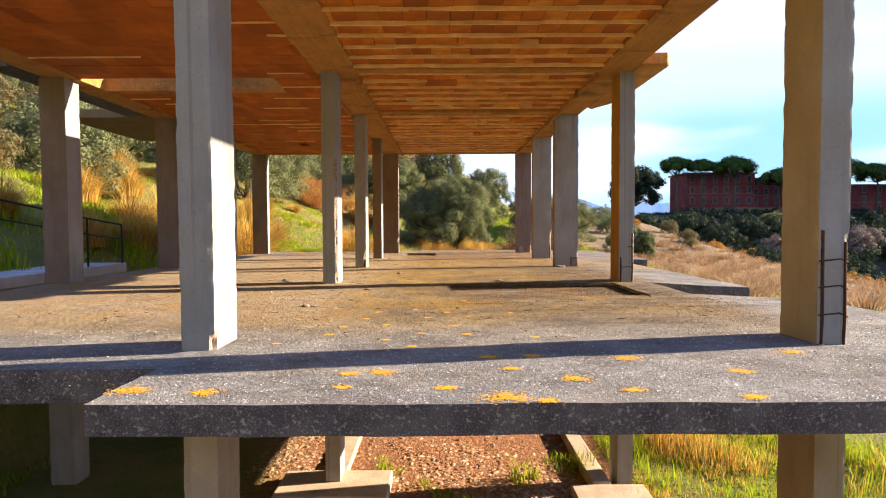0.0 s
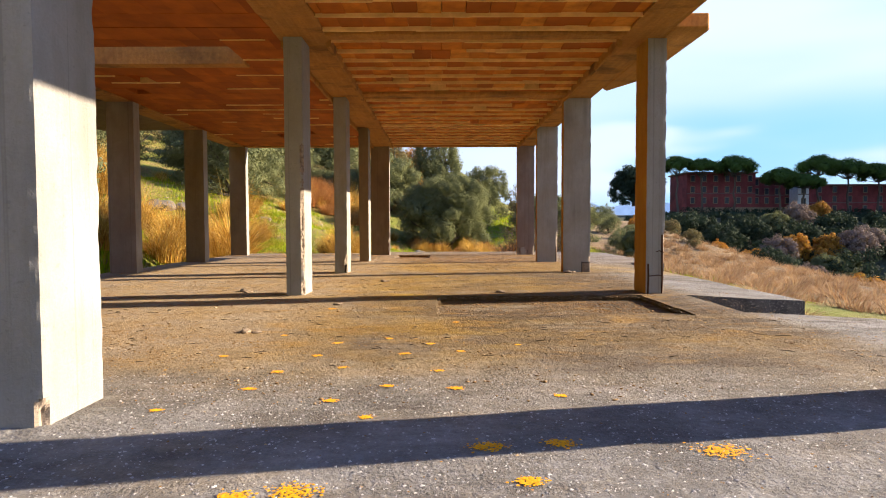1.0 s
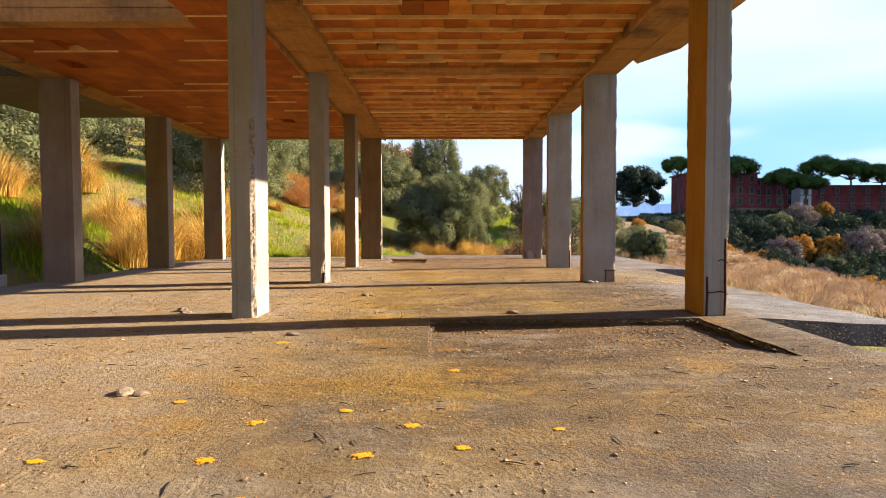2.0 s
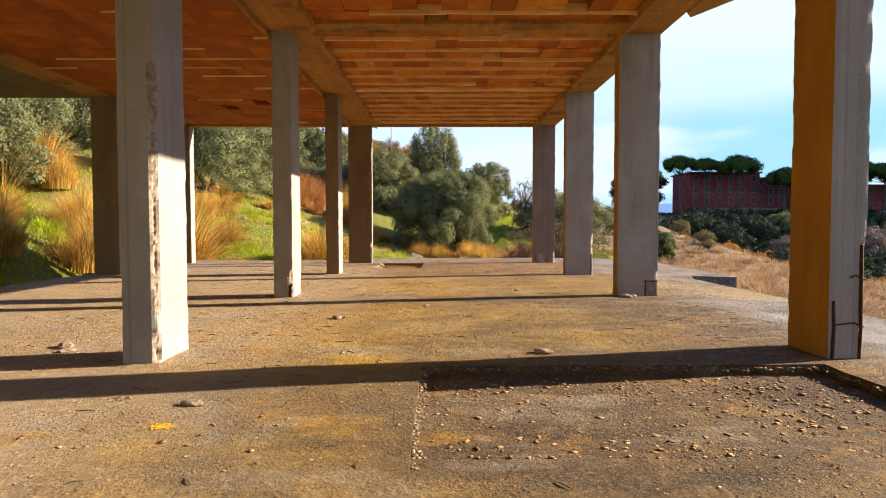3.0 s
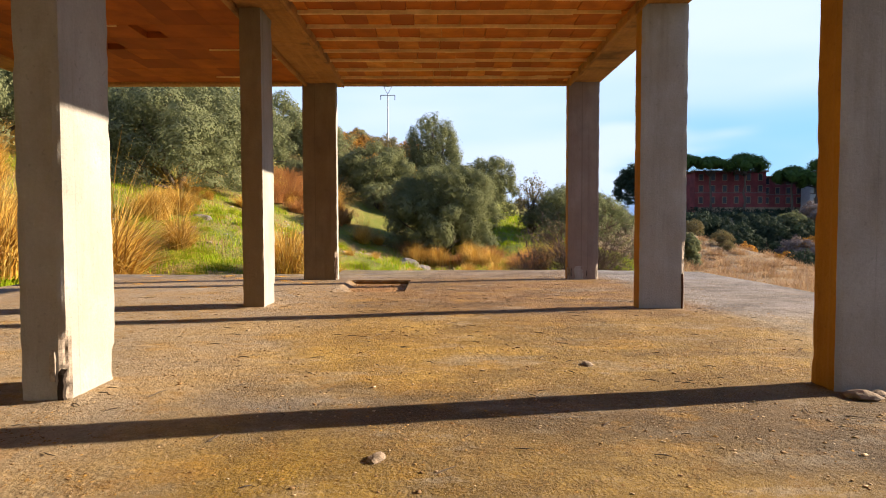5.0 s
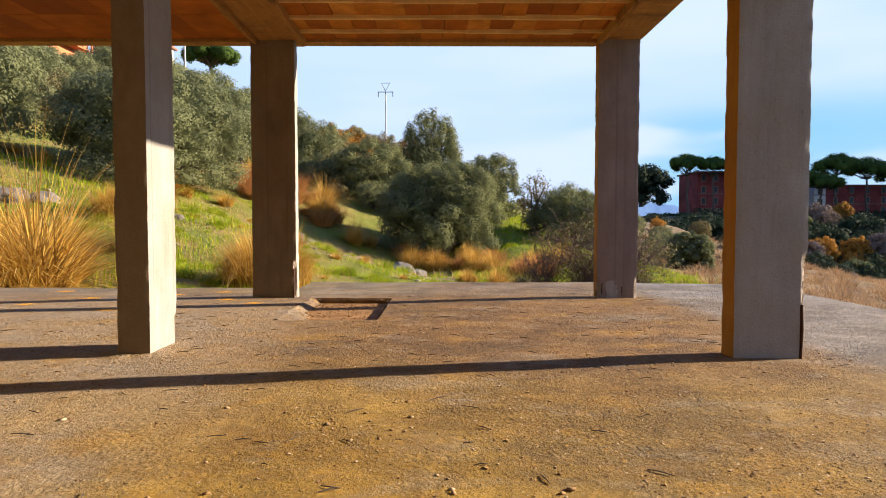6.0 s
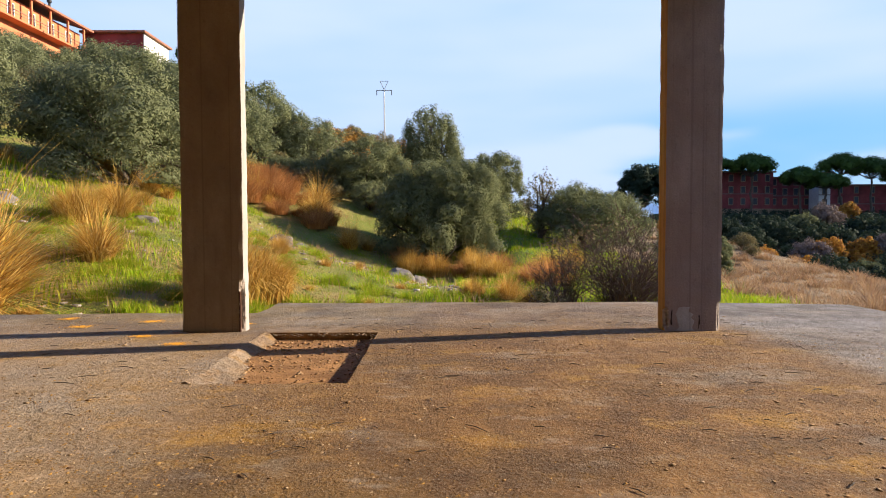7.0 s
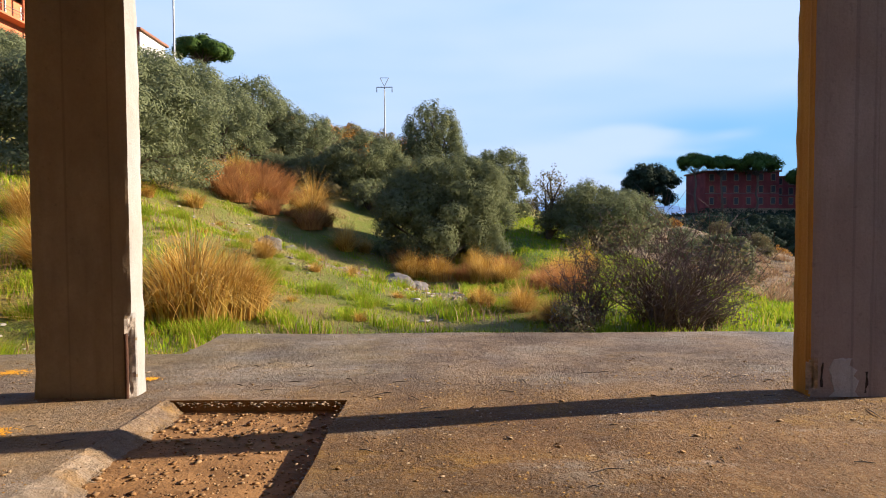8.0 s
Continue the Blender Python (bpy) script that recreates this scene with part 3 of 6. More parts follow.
def build_slab():
    xs = sorted(set(SLAB_X + [round(-5.75 + 0.11 * k, 3) for k in range(1, 100)]))
    ys = sorted(set(SLAB_Y + [round(3.40 + 0.11 * k, 3) for k in range(1, 156)]))
    xs, ys = [v for v in xs if v <= 5.17], [v for v in ys if v <= 20.5]

    def dedupe(v, keep):
        out = [v[0]]
        for q in v[1:]:
            if q - out[-1] < 0.03:
                if q in keep and out[-1] not in keep:
                    out[-1] = q
                elif q in keep:
                    out.append(q)
                continue
            out.append(q)
        return out
    xs, ys = dedupe(xs, set(SLAB_X)), dedupe(ys, set(SLAB_Y))

    def depth(x, y):
        for x0, x1, y0, y1, d in FLOOR_RECTS:
            if x0 < x < x1 and y0 < y < y1:
                if x1 > 1:                       # the long hollow rises again towards the front
                    return d * min(1, max(0.0, (y - 7.5) / 0.5))
                return d
        return 0.0

    verts, faces, index = [], [], {}

    def vid(ix, iy, z, jog=True):
        zz = z + (slab_swell(xs[ix], ys[iy]) if jog else 0)
        key = (ix, iy, round(zz, 4))
        if key not in index:
            jx = 0.012 * noise.noise((xs[ix] * 3, ys[iy] * 3, 7)) if jog else 0
            jy = 0.012 * noise.noise((xs[ix] * 3, ys[iy] * 3, 9)) if jog else 0
            index[key] = len(verts)
            verts.append((xs[ix] + jx, ys[iy] + jy, zz))
        return index[key]

    nx, ny = len(xs) - 1, len(ys) - 1
    lvl = [[None] * ny for _ in range(nx)]
    for i in range(nx):
        for j in range(ny):
            cx, cy = (xs[i] + xs[i + 1]) / 2, (ys[j] + ys[j + 1]) / 2
            if slab_has(cx, cy):
                lvl[i][j] = -depth(cx, cy)
    for i in range(nx):
        for j in range(ny):
            z = lvl[i][j]
            if z is None:
                continue
            faces.append((vid(i, j, z), vid(i + 1, j, z), vid(i + 1, j + 1, z), vid(i, j + 1, z)))
            u = slab_under(0, (ys[j] + ys[j + 1]) / 2)
            faces.append((vid(i, j, u), vid(i, j + 1, u), vid(i + 1, j + 1, u), vid(i + 1, j, u)))
            for di, dj, a, b2 in ((-1, 0, (i, j + 1), (i, j)), (1, 0, (i + 1, j), (i + 1, j + 1)), (0, -1, (i, j), (i + 1, j)), (0, 1, (i + 1, j + 1), (i, j + 1))):
                p, q = i + di, j + dj
                other = lvl[p][q] if 0 <= p < nx and 0 <= q < ny else None
                low = u if other is None else other
                if other is not None and slab_under(0, (ys[q] + ys[q + 1]) / 2) != u and u < -0.16:
                    faces.append((vid(*a, -0.15), vid(*a, u), vid(*b2, u), vid(*b2, -0.15)))
                if low < z - 1e-4:
                    faces.append((vid(*a, z), vid(*a, low), vid(*b2, low), vid(*b2, z)))
    me = mesh_from("floor", verts, faces, MAT["slab"])
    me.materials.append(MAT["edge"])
    me.materials.append(MAT["pitsoil"])
    for p in me.polygons:
        c = p.center
        hollow = any(x0 - 0.1 < c.x < x1 + 0.1 and y0 - 0.1 < c.y < y1 + 0.1 for x0, x1, y0, y1, _ in FLOOR_RECTS)
        # upright rim faces get the edge concrete with shade in its colour
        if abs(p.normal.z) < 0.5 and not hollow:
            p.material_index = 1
        elif hollow and c.y > 16 and (c.z < -0.03 or abs(p.normal.z) < 0.5):
            p.material_index = 2
    return tagged(new("floor", me), "weathered concrete floor slab with earth stains and orange lichen", "floor", kind="structure")


build_slab()


# ---- pillars ----
def build_pillar(x0, x1, y0, y1, z0, z1, seed, chips=(), pillar_tint=""):
    """Cast concrete pillar: board marks, slightly uneven faces, chipped corners. Chips: (corner, z, size)."""
    levels = 200 if chips and z0 > -1 else 60
    zs = [z0 + (z1 - z0) * k / levels for k in range(levels + 1)]
    w, d = x1 - x0, y1 - y0
    ring = []
    for a, b, c2, e in ((x0, y0, 1, 0), (x1, y0, 0, 1), (x1, y1, -1, 0), (x0, y1, 0, -1)):
        L = w if c2 else d
        for k, f in enumerate((0.0, 0.018, 0.04, L * 0.36, L * 0.66, L - 0.04, L - 0.018)):
            ring.append((a + c2 * f, b + e * f, k))
    m = len(ring)
    verts, faces, broken = [], [], []
    for iz, z in enumerate(zs):
        for q, (x, y, k) in enumerate(ring):
            cx, cy = (x0 + x1) / 2, (y0 + y1) / 2
            step = 0.004 if k in (3, 4) else 0.0
            side, near = q // 7 + (1 if k > 4 else 0), {0: 1.0, 1: 0.5, 6: 0.5, 2: 0.12, 5: 0.12}.get(k, 0.0)
            off = 0.0025 * noise.noise((x * 5 + seed, y * 5, z * 2.2)) + 0.003 * noise.noise((x * 18, y * 18, z * 11 + seed)) - step * ((seed + q // 7) % 2)
            if near:                                # corners are rounded, worn and chipped
                side %= 4
                hurt = 0.0
                off -= (0.004 + 0.006 * max(0, noise.noise((seed * 3.1 + side * 5, 0, z * 7)))) * near
                for c, cz, size in chips:
                    if c == side and abs(z - cz) < size:
                        bite = (1 - (abs(z - cz) / size) ** 3) * (0.55 + 0.40 * noise.noise((seed, side * 3, z * 9)) + 0.22 * noise.noise((x * 40, y * 40, z * 40)))
                        hurt = max(hurt, 1 - (abs(z - cz) / size) ** 3 + 0.5 * noise.noise((seed * 2.0, side * 4, z * 13)))
                        off -= 0.042 * max(0.0, bite) * (1.0 if near == 1 else 0.55 if near == 0.5 else 0.10)
                broken.append(hurt if near > 0.2 else 0.0)
            else:
                broken.append(0.0)
            sx = (x - cx) / (w / 2)
            sy = (y - cy) / (d / 2)
            verts.append((x + sx * off, y + sy * off, z))
    for iz in range(len(zs) - 1):
        for q in range(m):
            faces.append((iz * m + q, iz * m + (q + 1) % m, (iz + 1) * m + (q + 1) % m, (iz + 1) * m + q))
    faces.append(tuple(range(m))[::-1])
    faces.append(tuple((len(zs) - 1) * m + q for q in range(m)))
    me = mesh_from("shaft", verts, faces, MAT["greypillar" if "g" in pillar_tint else "pillar"])
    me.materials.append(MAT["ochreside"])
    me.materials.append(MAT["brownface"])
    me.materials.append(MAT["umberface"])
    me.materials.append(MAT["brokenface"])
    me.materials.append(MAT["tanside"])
    # bounce and shade are put into the colour by the way each face turns
    for p in me.polygons:
        if len(p.vertices) == 4 and sum(broken[v] for v in p.vertices) > 1.0:
            p.material_index = 4
        elif "o" in pillar_tint and p.normal.x < -0.6:
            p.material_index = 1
        elif "t" in pillar_tint and p.normal.x < -0.6:
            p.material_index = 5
        elif "b" in pillar_tint and p.normal.y < -0.6:
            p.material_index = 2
        elif "u" in pillar_tint and p.normal.y < -0.6:
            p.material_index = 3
    return me


def ragged_plate(x0, x1, z0, z1, y, proud, mat, seed, ragged=0.35):
    """Broken crust on a face that looks towards -y: uneven outline and depth."""
    nx, nz = 7, max(6, int((z1 - z0) / 0.025))
    verts, faces = [], []
    for j in range(nz + 1):
        z = z0 + (z1 - z0) * j / nz
        w = (x1 - x0) * ragged
        a = x0 + w * abs(noise.noise((seed, z * 14, 1.0))) * 1.6
        b = x1 - w * abs(noise.noise((seed, z * 14, 5.0))) * 1.6
        for i in range(nx + 1):
            x = a + (b - a) * i / nx
            rim = i in (0, nx) or j == nz
            d = -0.01 if rim else proud * (0.4 + abs(noise.noise((x * 30 + seed, z * 30, 0))))
            verts.append((x, y - d, z + (0.02 * noise.noise((x * 25, seed, 3)) if j == nz else 0)))
    for j in range(nz):
        for i in range(nx):
            o = j * (nx + 1) + i
            faces.append((o, o + 1, o + nx + 2, o + nx + 1))
    return mesh_from("broken_crust", verts, faces, mat)


CEIL = 3.0
# x0, x1, y0, y1, chips, bars (corners that show rusty iron)
PILLARS = [
    (-1.66, -1.43, 4.55, 4.98, [(1, 0.05, 0.08)], []),
    (-1.64, -1.42, 9.08, 9.50, [(1, 0.80, 0.62), (1, 0.1, 0.1), (1, 1.6, 0.2)], []),
    (-1.65, -1.43, 12.30, 12.72, [(1, 0.15, 0.2), (2, 0.1, 0.1)], []),
    (-1.67, -1.45, 15.50, 15.90, [(2, 0.1, 0.12)], []),
    (-1.77, -1.25, 18.62, 18.76, [(1, 0.15, 0.3), (1, 0.25, 0.2)], [1]),
    (2.62, 2.84, 4.70, 5.15, [(1, 0.3, 0.5)], [0, 1]),
    (2.60, 2.83, 9.18, 9.60, [(1, 0.3, 0.5)], [0, 1]),
    (2.29, 2.77, 12.44, 12.62, [(1, 0.2, 0.1)], []),
    (2.31, 2.78, 15.40, 15.57, [(1, 0.3, 0.4)], [1]),
    (2.28, 2.76, 18.57, 18.73, [(1, 0.1, 0.15), (0, 0.1, 0.1)], []),
    (-5.78, -5.40, 9.35, 9.70, [], []),
    (-5.68, -5.20, 12.62, 12.84, [], []),
    (-5.66, -5.22, 15.70, 15.95, [], []),
    (-5.68, -5.22, 18.62, 18.84, [], []),
]


def build_pillars():
    for n, (x0, x1, y0, y1, chips, bars) in enumerate(PILLARS):
        base = Vector(((x0 + x1) / 2, (y0 + y1) / 2, 0))
        label = "board-marked grey concrete pillar with chipped corners" if not bars else "spalled concrete pillar with rusty iron bars at its foot"
        p = thing("concrete_pillar", label, "pillar", Matrix.Translation(base), "pillars of the upper storey", "structure")
        dx, dy = (x1 - x0) / 2, (y1 - y0) / 2
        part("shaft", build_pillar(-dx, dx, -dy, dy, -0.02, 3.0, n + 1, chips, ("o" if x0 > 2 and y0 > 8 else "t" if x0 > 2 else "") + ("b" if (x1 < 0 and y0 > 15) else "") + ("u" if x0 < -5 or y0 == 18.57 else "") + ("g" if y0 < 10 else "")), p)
        for c in bars:
            bx = (-dx + 0.03 if c == 0 else dx - 0.035)
            by = -dy + 0.002
            r = 0.011
            part("iron_bar", join_tubes("iron_bar", [([(bx, by, -0.01), (bx + 0.004, by - 0.004, 0.18), (bx, by, ((0.78 if y0 < 6 else 0.36) if c == 0 else 0.70) if len(bars) == 2 else 0.34)], [r, r, r])], MAT["rust"]), p, "rusty reinforcement bar")
        if len(bars) == 2:
            for z in ((0.20, 0.39, 0.57) if y0 < 6 else (0.21, 0.50)):
                part("stirrup", join_tubes("stirrup", [([(-dx * (0.95 if y0 < 6 else 0.8 if z < 0.4 else -0.1), -dy - 0.003, z), (dx * 0.4, -dy + 0.002, z + 0.014), (dx * 0.9, -dy + 0.001, z - 0.012)], [0.006] * 3)], MAT["rust"]), p, "rusty stirrup wire")
        if x1 < 0 and y0 < 17 and x0 > -3:        # spilt mortar round the foot
            bm = bmesh.new()
            rim, top = [], []
            for k in range(28):
                t = 2 * math.pi * k / 28
                c, q = math.cos(t), math.sin(t)
                f = 1 / max(abs(c) / dx, abs(q) / dy)
                g = 0.08 + 0.26 * abs(noise.noise((n * 3.0 + c * 2, q * 2.4, 2.0))) + 0.10 * max(0, c)
                rim.append(bm.verts.new((c * (f + g), q * (f + g), -0.008)))
                top.append(bm.verts.new((c * (f - 0.02), q * (f - 0.02), 0.014)))
            for k in range(28):
                bm.faces.new((rim[k], rim[(k + 1) % 28], top[(k + 1) % 28], top[k]))
            part("mortar_collar", bm, p, "pale crust of spilt mortar", mat=MAT["slab"])
        if y0 == 12.44:
            part("repair_patch", box_bm(dx - 0.145, dx - 0.012, -dy - 0.005, -dy + 0.02, 0.0, 0.165, 0.006), p, "dark patched corner", mat=MAT["lump"])
            part("crack", box_bm(dx - 0.158, dx - 0.146, -dy - 0.003, -dy + 0.02, 0.0, 0.18), p, "dark open joint", mat=MAT["groove"])
            part("crack", box_bm(dx - 0.17, dx - 0.004, -dy - 0.004, -dy + 0.02, 0.166, 0.178), p, "dark open joint", mat=MAT["groove"])
        if y0 == 12.30:
            part("broken_crust", ragged_plate(dx - 0.055, dx - 0.006, 0.0, 0.16, -dy, 0.006, MAT["groove"], 3.0), p, "dark broken corner")
            part("broken_crust", ragged_plate(dx - 0.09, dx - 0.05, 0.10, 0.26, -dy, 0.005, MAT["brokenface"], 4.0, 0.5), p, "pale broken concrete")
        if y0 == 18.57:
            part("broken_crust", ragged_plate(-dx + 0.07, dx - 0.2, 0.0, 0.22, -dy, 0.005, MAT["pillar"], 7.0, 0.35), p, "cracked corner block")
            part("crack", ragged_plate(-dx + 0.05, -dx + 0.07, 0.05, 0.20, -dy, 0.003, MAT["groove"], 8.0, 0.9), p, "dark crack")
            part("crack", ragged_plate(dx - 0.2, dx - 0.17, 0.02, 0.15, -dy, 0.004, MAT["groove"], 9.0, 0.8), p, "dark crack")
        # the same pillar carries on in the storey below
        if y0 < 14 and x1 > -6:
            q = thing("concrete_pillar", "shaded concrete pillar carrying the floor slab", "pillar", Matrix.Translation((base.x, base.y, -SLAB_T)), "pillars of the lower storey", "structure")
            part("shaft", build_pillar(-dx, dx, -dy, dy, -3.0, 0.0, n + 31), q)


build_pillars()


# ---- slab overhead ----
CEIL_TOP = 3.30
BEAMS = [(-1.72, -1.14), (2.30, 2.78), (-5.72, -5.30)]          # bands along y
CROSS = [(9.00, 9.20), (12.10, 12.42)]                          # bands along x
OPENING = (-5.30, -2.45, 9.60, 10.22)
# rows of ribs, bay by bay: first, pitch, end
RIBS = [(4.63, 0.425, 9.0), (9.32, 0.415, 12.0), (12.66, 0.447, 15.42), (15.68, 0.447, 18.6)]


def build_ceiling():
    bm_v, bm_f, bm_m = [], [], []
    rnd = random.Random(5)

    def box(x0, x1, y0, y1, z0, z1, mi, rough=0.0):
        o = len(bm_v)
        for x, y, z in ((x0, y0, z0), (x1, y0, z0), (x1, y1, z0), (x0, y1, z0), (x0, y0, z1), (x1, y0, z1), (x1, y1, z1), (x0, y1, z1)):
            low = rough if z == z0 else 0.0
            bm_v.append((x, y + rnd.uniform(-low, low), z + rnd.uniform(-low, low)))
        for f in ((0, 3, 2, 1), (4, 5, 6, 7), (0, 1, 5, 4), (1, 2, 6, 5), (2, 3, 7, 6), (3, 0, 4, 7)):
            bm_f.append(tuple(i + o for i in f))
            bm_m.append(mi)

    def ragged_band(x0, x1, y0, y1, z0, z1, mi, step=0.16, amp=0.012):
        """A cast band with an uneven underside and wavering edges."""
        along_y = (y1 - y0) > (x1 - x0)
        n = max(2, int((y1 - y0 if along_y else x1 - x0) / step))
        o = len(bm_v)
        for k in range(n + 1):
            f = k / n
            for j, g in enumerate((0.0, 0.0, 0.12, 0.5, 0.88, 1.0, 1.0)):
                w = 0.0 if j in (0, 6) else amp * noise.noise((f * n * 0.9 + x0, j * 1.7 + y0, 4.0))
                e = (0.018 * noise.noise((f * n * 0.55, x0 + g * 3, y0)) if j in (0, 1, 5, 6) else 0)
                z = z1 if j in (0, 6) else z0 + w + (0.012 if j in (1, 5) else 0)
                if along_y:
                    bm_v.append((x0 + (x1 - x0) * g + e, y0 + (y1 - y0) * f, z))
                else:
                    bm_v.append((x0 + (x1 - x0) * f, y0 + (y1 - y0) * g + e, z))
        for k in range(n):
            for j in range(6):
                p = o + k * 7 + j
                bm_f.append((p, p + 7, p + 8, p + 1) if along_y else (p, p + 1, p + 8, p + 7))
                bm_m.append(mi)
        for k in (0, n):
            bm_f.append(tuple(o + k * 7 + j for j in range(7)))
            bm_m.append(mi)

    y_front, y_back = 4.3, 18.86
    ox0, ox1, oy0, oy1 = OPENING
    # covering layer, in pieces round the opening
    for x0, x1, y0, y1 in ((-5.72, 2.78, y_front, oy0), (-5.72, ox0, oy0, oy1), (ox1, 2.78, oy0, oy1), (-5.72, 2.78, oy1, y_back)):
        box(x0, x1, y0, y1, 3.14, CEIL_TOP, 2)
    # bands of cast concrete, with fins of squeezed-out mortar along their edges
    box(2.742, 2.78, y_front, y_back, CEIL + 0.01, 3.145, 2)
    ragged_band(-1.72, -1.14, y_front, y_back, CEIL, 3.145, 2)
    ragged_band(2.30, 2.745, y_front, y_back, CEIL, 3.145, 2, 0.16, 0.008)
    ragged_band(-5.72, -5.30, y_front, y_back, CEIL, 3.145, 2)
    for x, w in ((-1.15, 0.05), (-1.70, 0.04), (2.30, 0.045)):
        ragged_band(x - w / 2, x + w / 2, 9.3, y_back - 0.2, CEIL - 0.06, 3.14, 2, 0.2, 0.02)
    box(-1.14, 2.30, y_back - 0.16, y_back, CEIL + 0.002, 3.144, 2)
    box(-5.30, -1.72, y_back - 0.16, y_back, CEIL + 0.002, 3.144, 2)
    for y0, y1 in CROSS:
        ragged_band(-1.14, 2.30, y0, y1, CEIL - 0.012, 3.143, 2, 0.12, 0.014)
    # the face of the cross beam behind the opening
    box(ox0, ox1, oy1, oy1 + 0.2, CEIL - 0.002, 3.146, 2)
    # rows of clay blocks between ribs of mortar
    rows = []
    for first, pitch, end in RIBS:
        y = first - pitch
        while y < end:
            rows.append((max(y, y_front), min(y + pitch, y_back - 0.16)))
            y += pitch
    for (y, ye), following in zip(rows, rows[1:] + [(y_back - 0.16, 0)]):
        ye = min(ye, following[0])
        for a, b in ((-5.30, -1.72), (-1.14, 2.30)):
            pieces = [(a, b, y, ye)]
            if a < -5 and ye > oy0 and y < oy1 + 0.2:
                pieces = [(ox1, b, y, ye)]
                if y < oy0:
                    pieces.append((a, ox1, y, oy0))
                if ye > oy1 + 0.2:
                    pieces.append((a, ox1, oy1 + 0.2, ye))
            for s0, s1, ya, yb in pieces:
                # the rib, cast in short uneven runs
                x = s0
                while x < s1:
                    xe = min(s1, x + rnd.uniform(0.3, 1.1))
                    if rnd.random() > (0.82 if a < -5 else 0.03):
                        box(x, xe, ya - 0.002, ya + min(rnd.uniform(0.018, 0.028) * (0.6 if a < -5 else 1), yb - ya), CEIL + (0.022 if a < -5 else 0.002) + rnd.uniform(-0.005, 0.005), 3.142, 1, 0.004)
                    x = xe
                x = s0 - rnd.uniform(0, 0.2)
                while x < s1 and yb - ya > 0.08:
                    L = 0.25
                    even = 0.3 if s1 < -1.5 else 1.0
                    xa, xb = max(s0, x), min(s1, x + L - rnd.uniform(0.003, 0.008) * even)
                    if xb - xa > 0.02:
                        z = CEIL + 0.040 + rnd.uniform(-0.006, 0.007) * even
                        sooty = 8.6 < ya < 9.3 or 11.2 < ya < 12.7
                        if rnd.random() < (0.16 if sooty and xa > 0.0 else 0.015):
                            z += 0.07
                        box(xa, xb, ya + (0.004 if even < 1 else 0.03), yb - 0.002, z, 3.141, 4 if even < 1 else 0, 0.003 * even)
                    x += L
    me = mesh_from("ceiling", bm_v, bm_f, MAT["tile"])
    me.materials.append(MAT["rib"])
    me.materials.append(MAT["soffit"])
    me.materials.append(MAT["brownface"])
    me.materials.append(MAT["redtile"])
    me.polygons.foreach_set("material_index", bm_m)
    me.update()
    tagged(new("ceiling", me), "unplastered ceiling of orange clay blocks between concrete ribs", "ceiling", kind="structure")


build_ceiling()


def build_overhangs():
    # small balcony slab on the valley side, with a bevelled rim
    bm = bmesh.new()
    plan = [(2.782, 8.80), (3.14, 8.80), (3.20, 8.92), (3.20, 11.22), (2.88, 11.93), (2.782, 11.78)]
    lo = [bm.verts.new((x, y, 3.0)) for x, y in plan]
    hi = [bm.verts.new((x, y, 3.16)) for x, y in plan]
    bm.faces.new(lo[::-1])
    bm.faces.new(hi)
    for k in range(6):
        bm.faces.new((lo[k], lo[(k + 1) % 6], hi[(k + 1) % 6], hi[k]))
    bmesh.ops.bevel(bm, geom=bm.edges[:], offset=0.012, segments=1, affect="EDGES")
    ob = thing("balcony_slab", "small cantilevered balcony slab of rough concrete and clay block", "balcony", kind="structure")
    part("slab", bm, ob, mat=MAT["soffit"])
    # slabs on the hill side
    ob = thing("side_canopy", "concrete canopy slab reaching out towards the hill", "canopy", kind="structure")
    part("slab", box_bm(-7.6, -5.722, 12.64, 15.9, 3.02, 3.2, 0.01), ob, mat=MAT["brownface"])
    ob = thing("side_ledge", "dark concrete ledge along the slab's hill side", "ledge", kind="structure")
    part("slab", box_bm(-6.25, -5.722, 8.9, 12.636, 3.04, 3.22, 0.01), ob, mat=MAT["edge"])


build_overhangs()


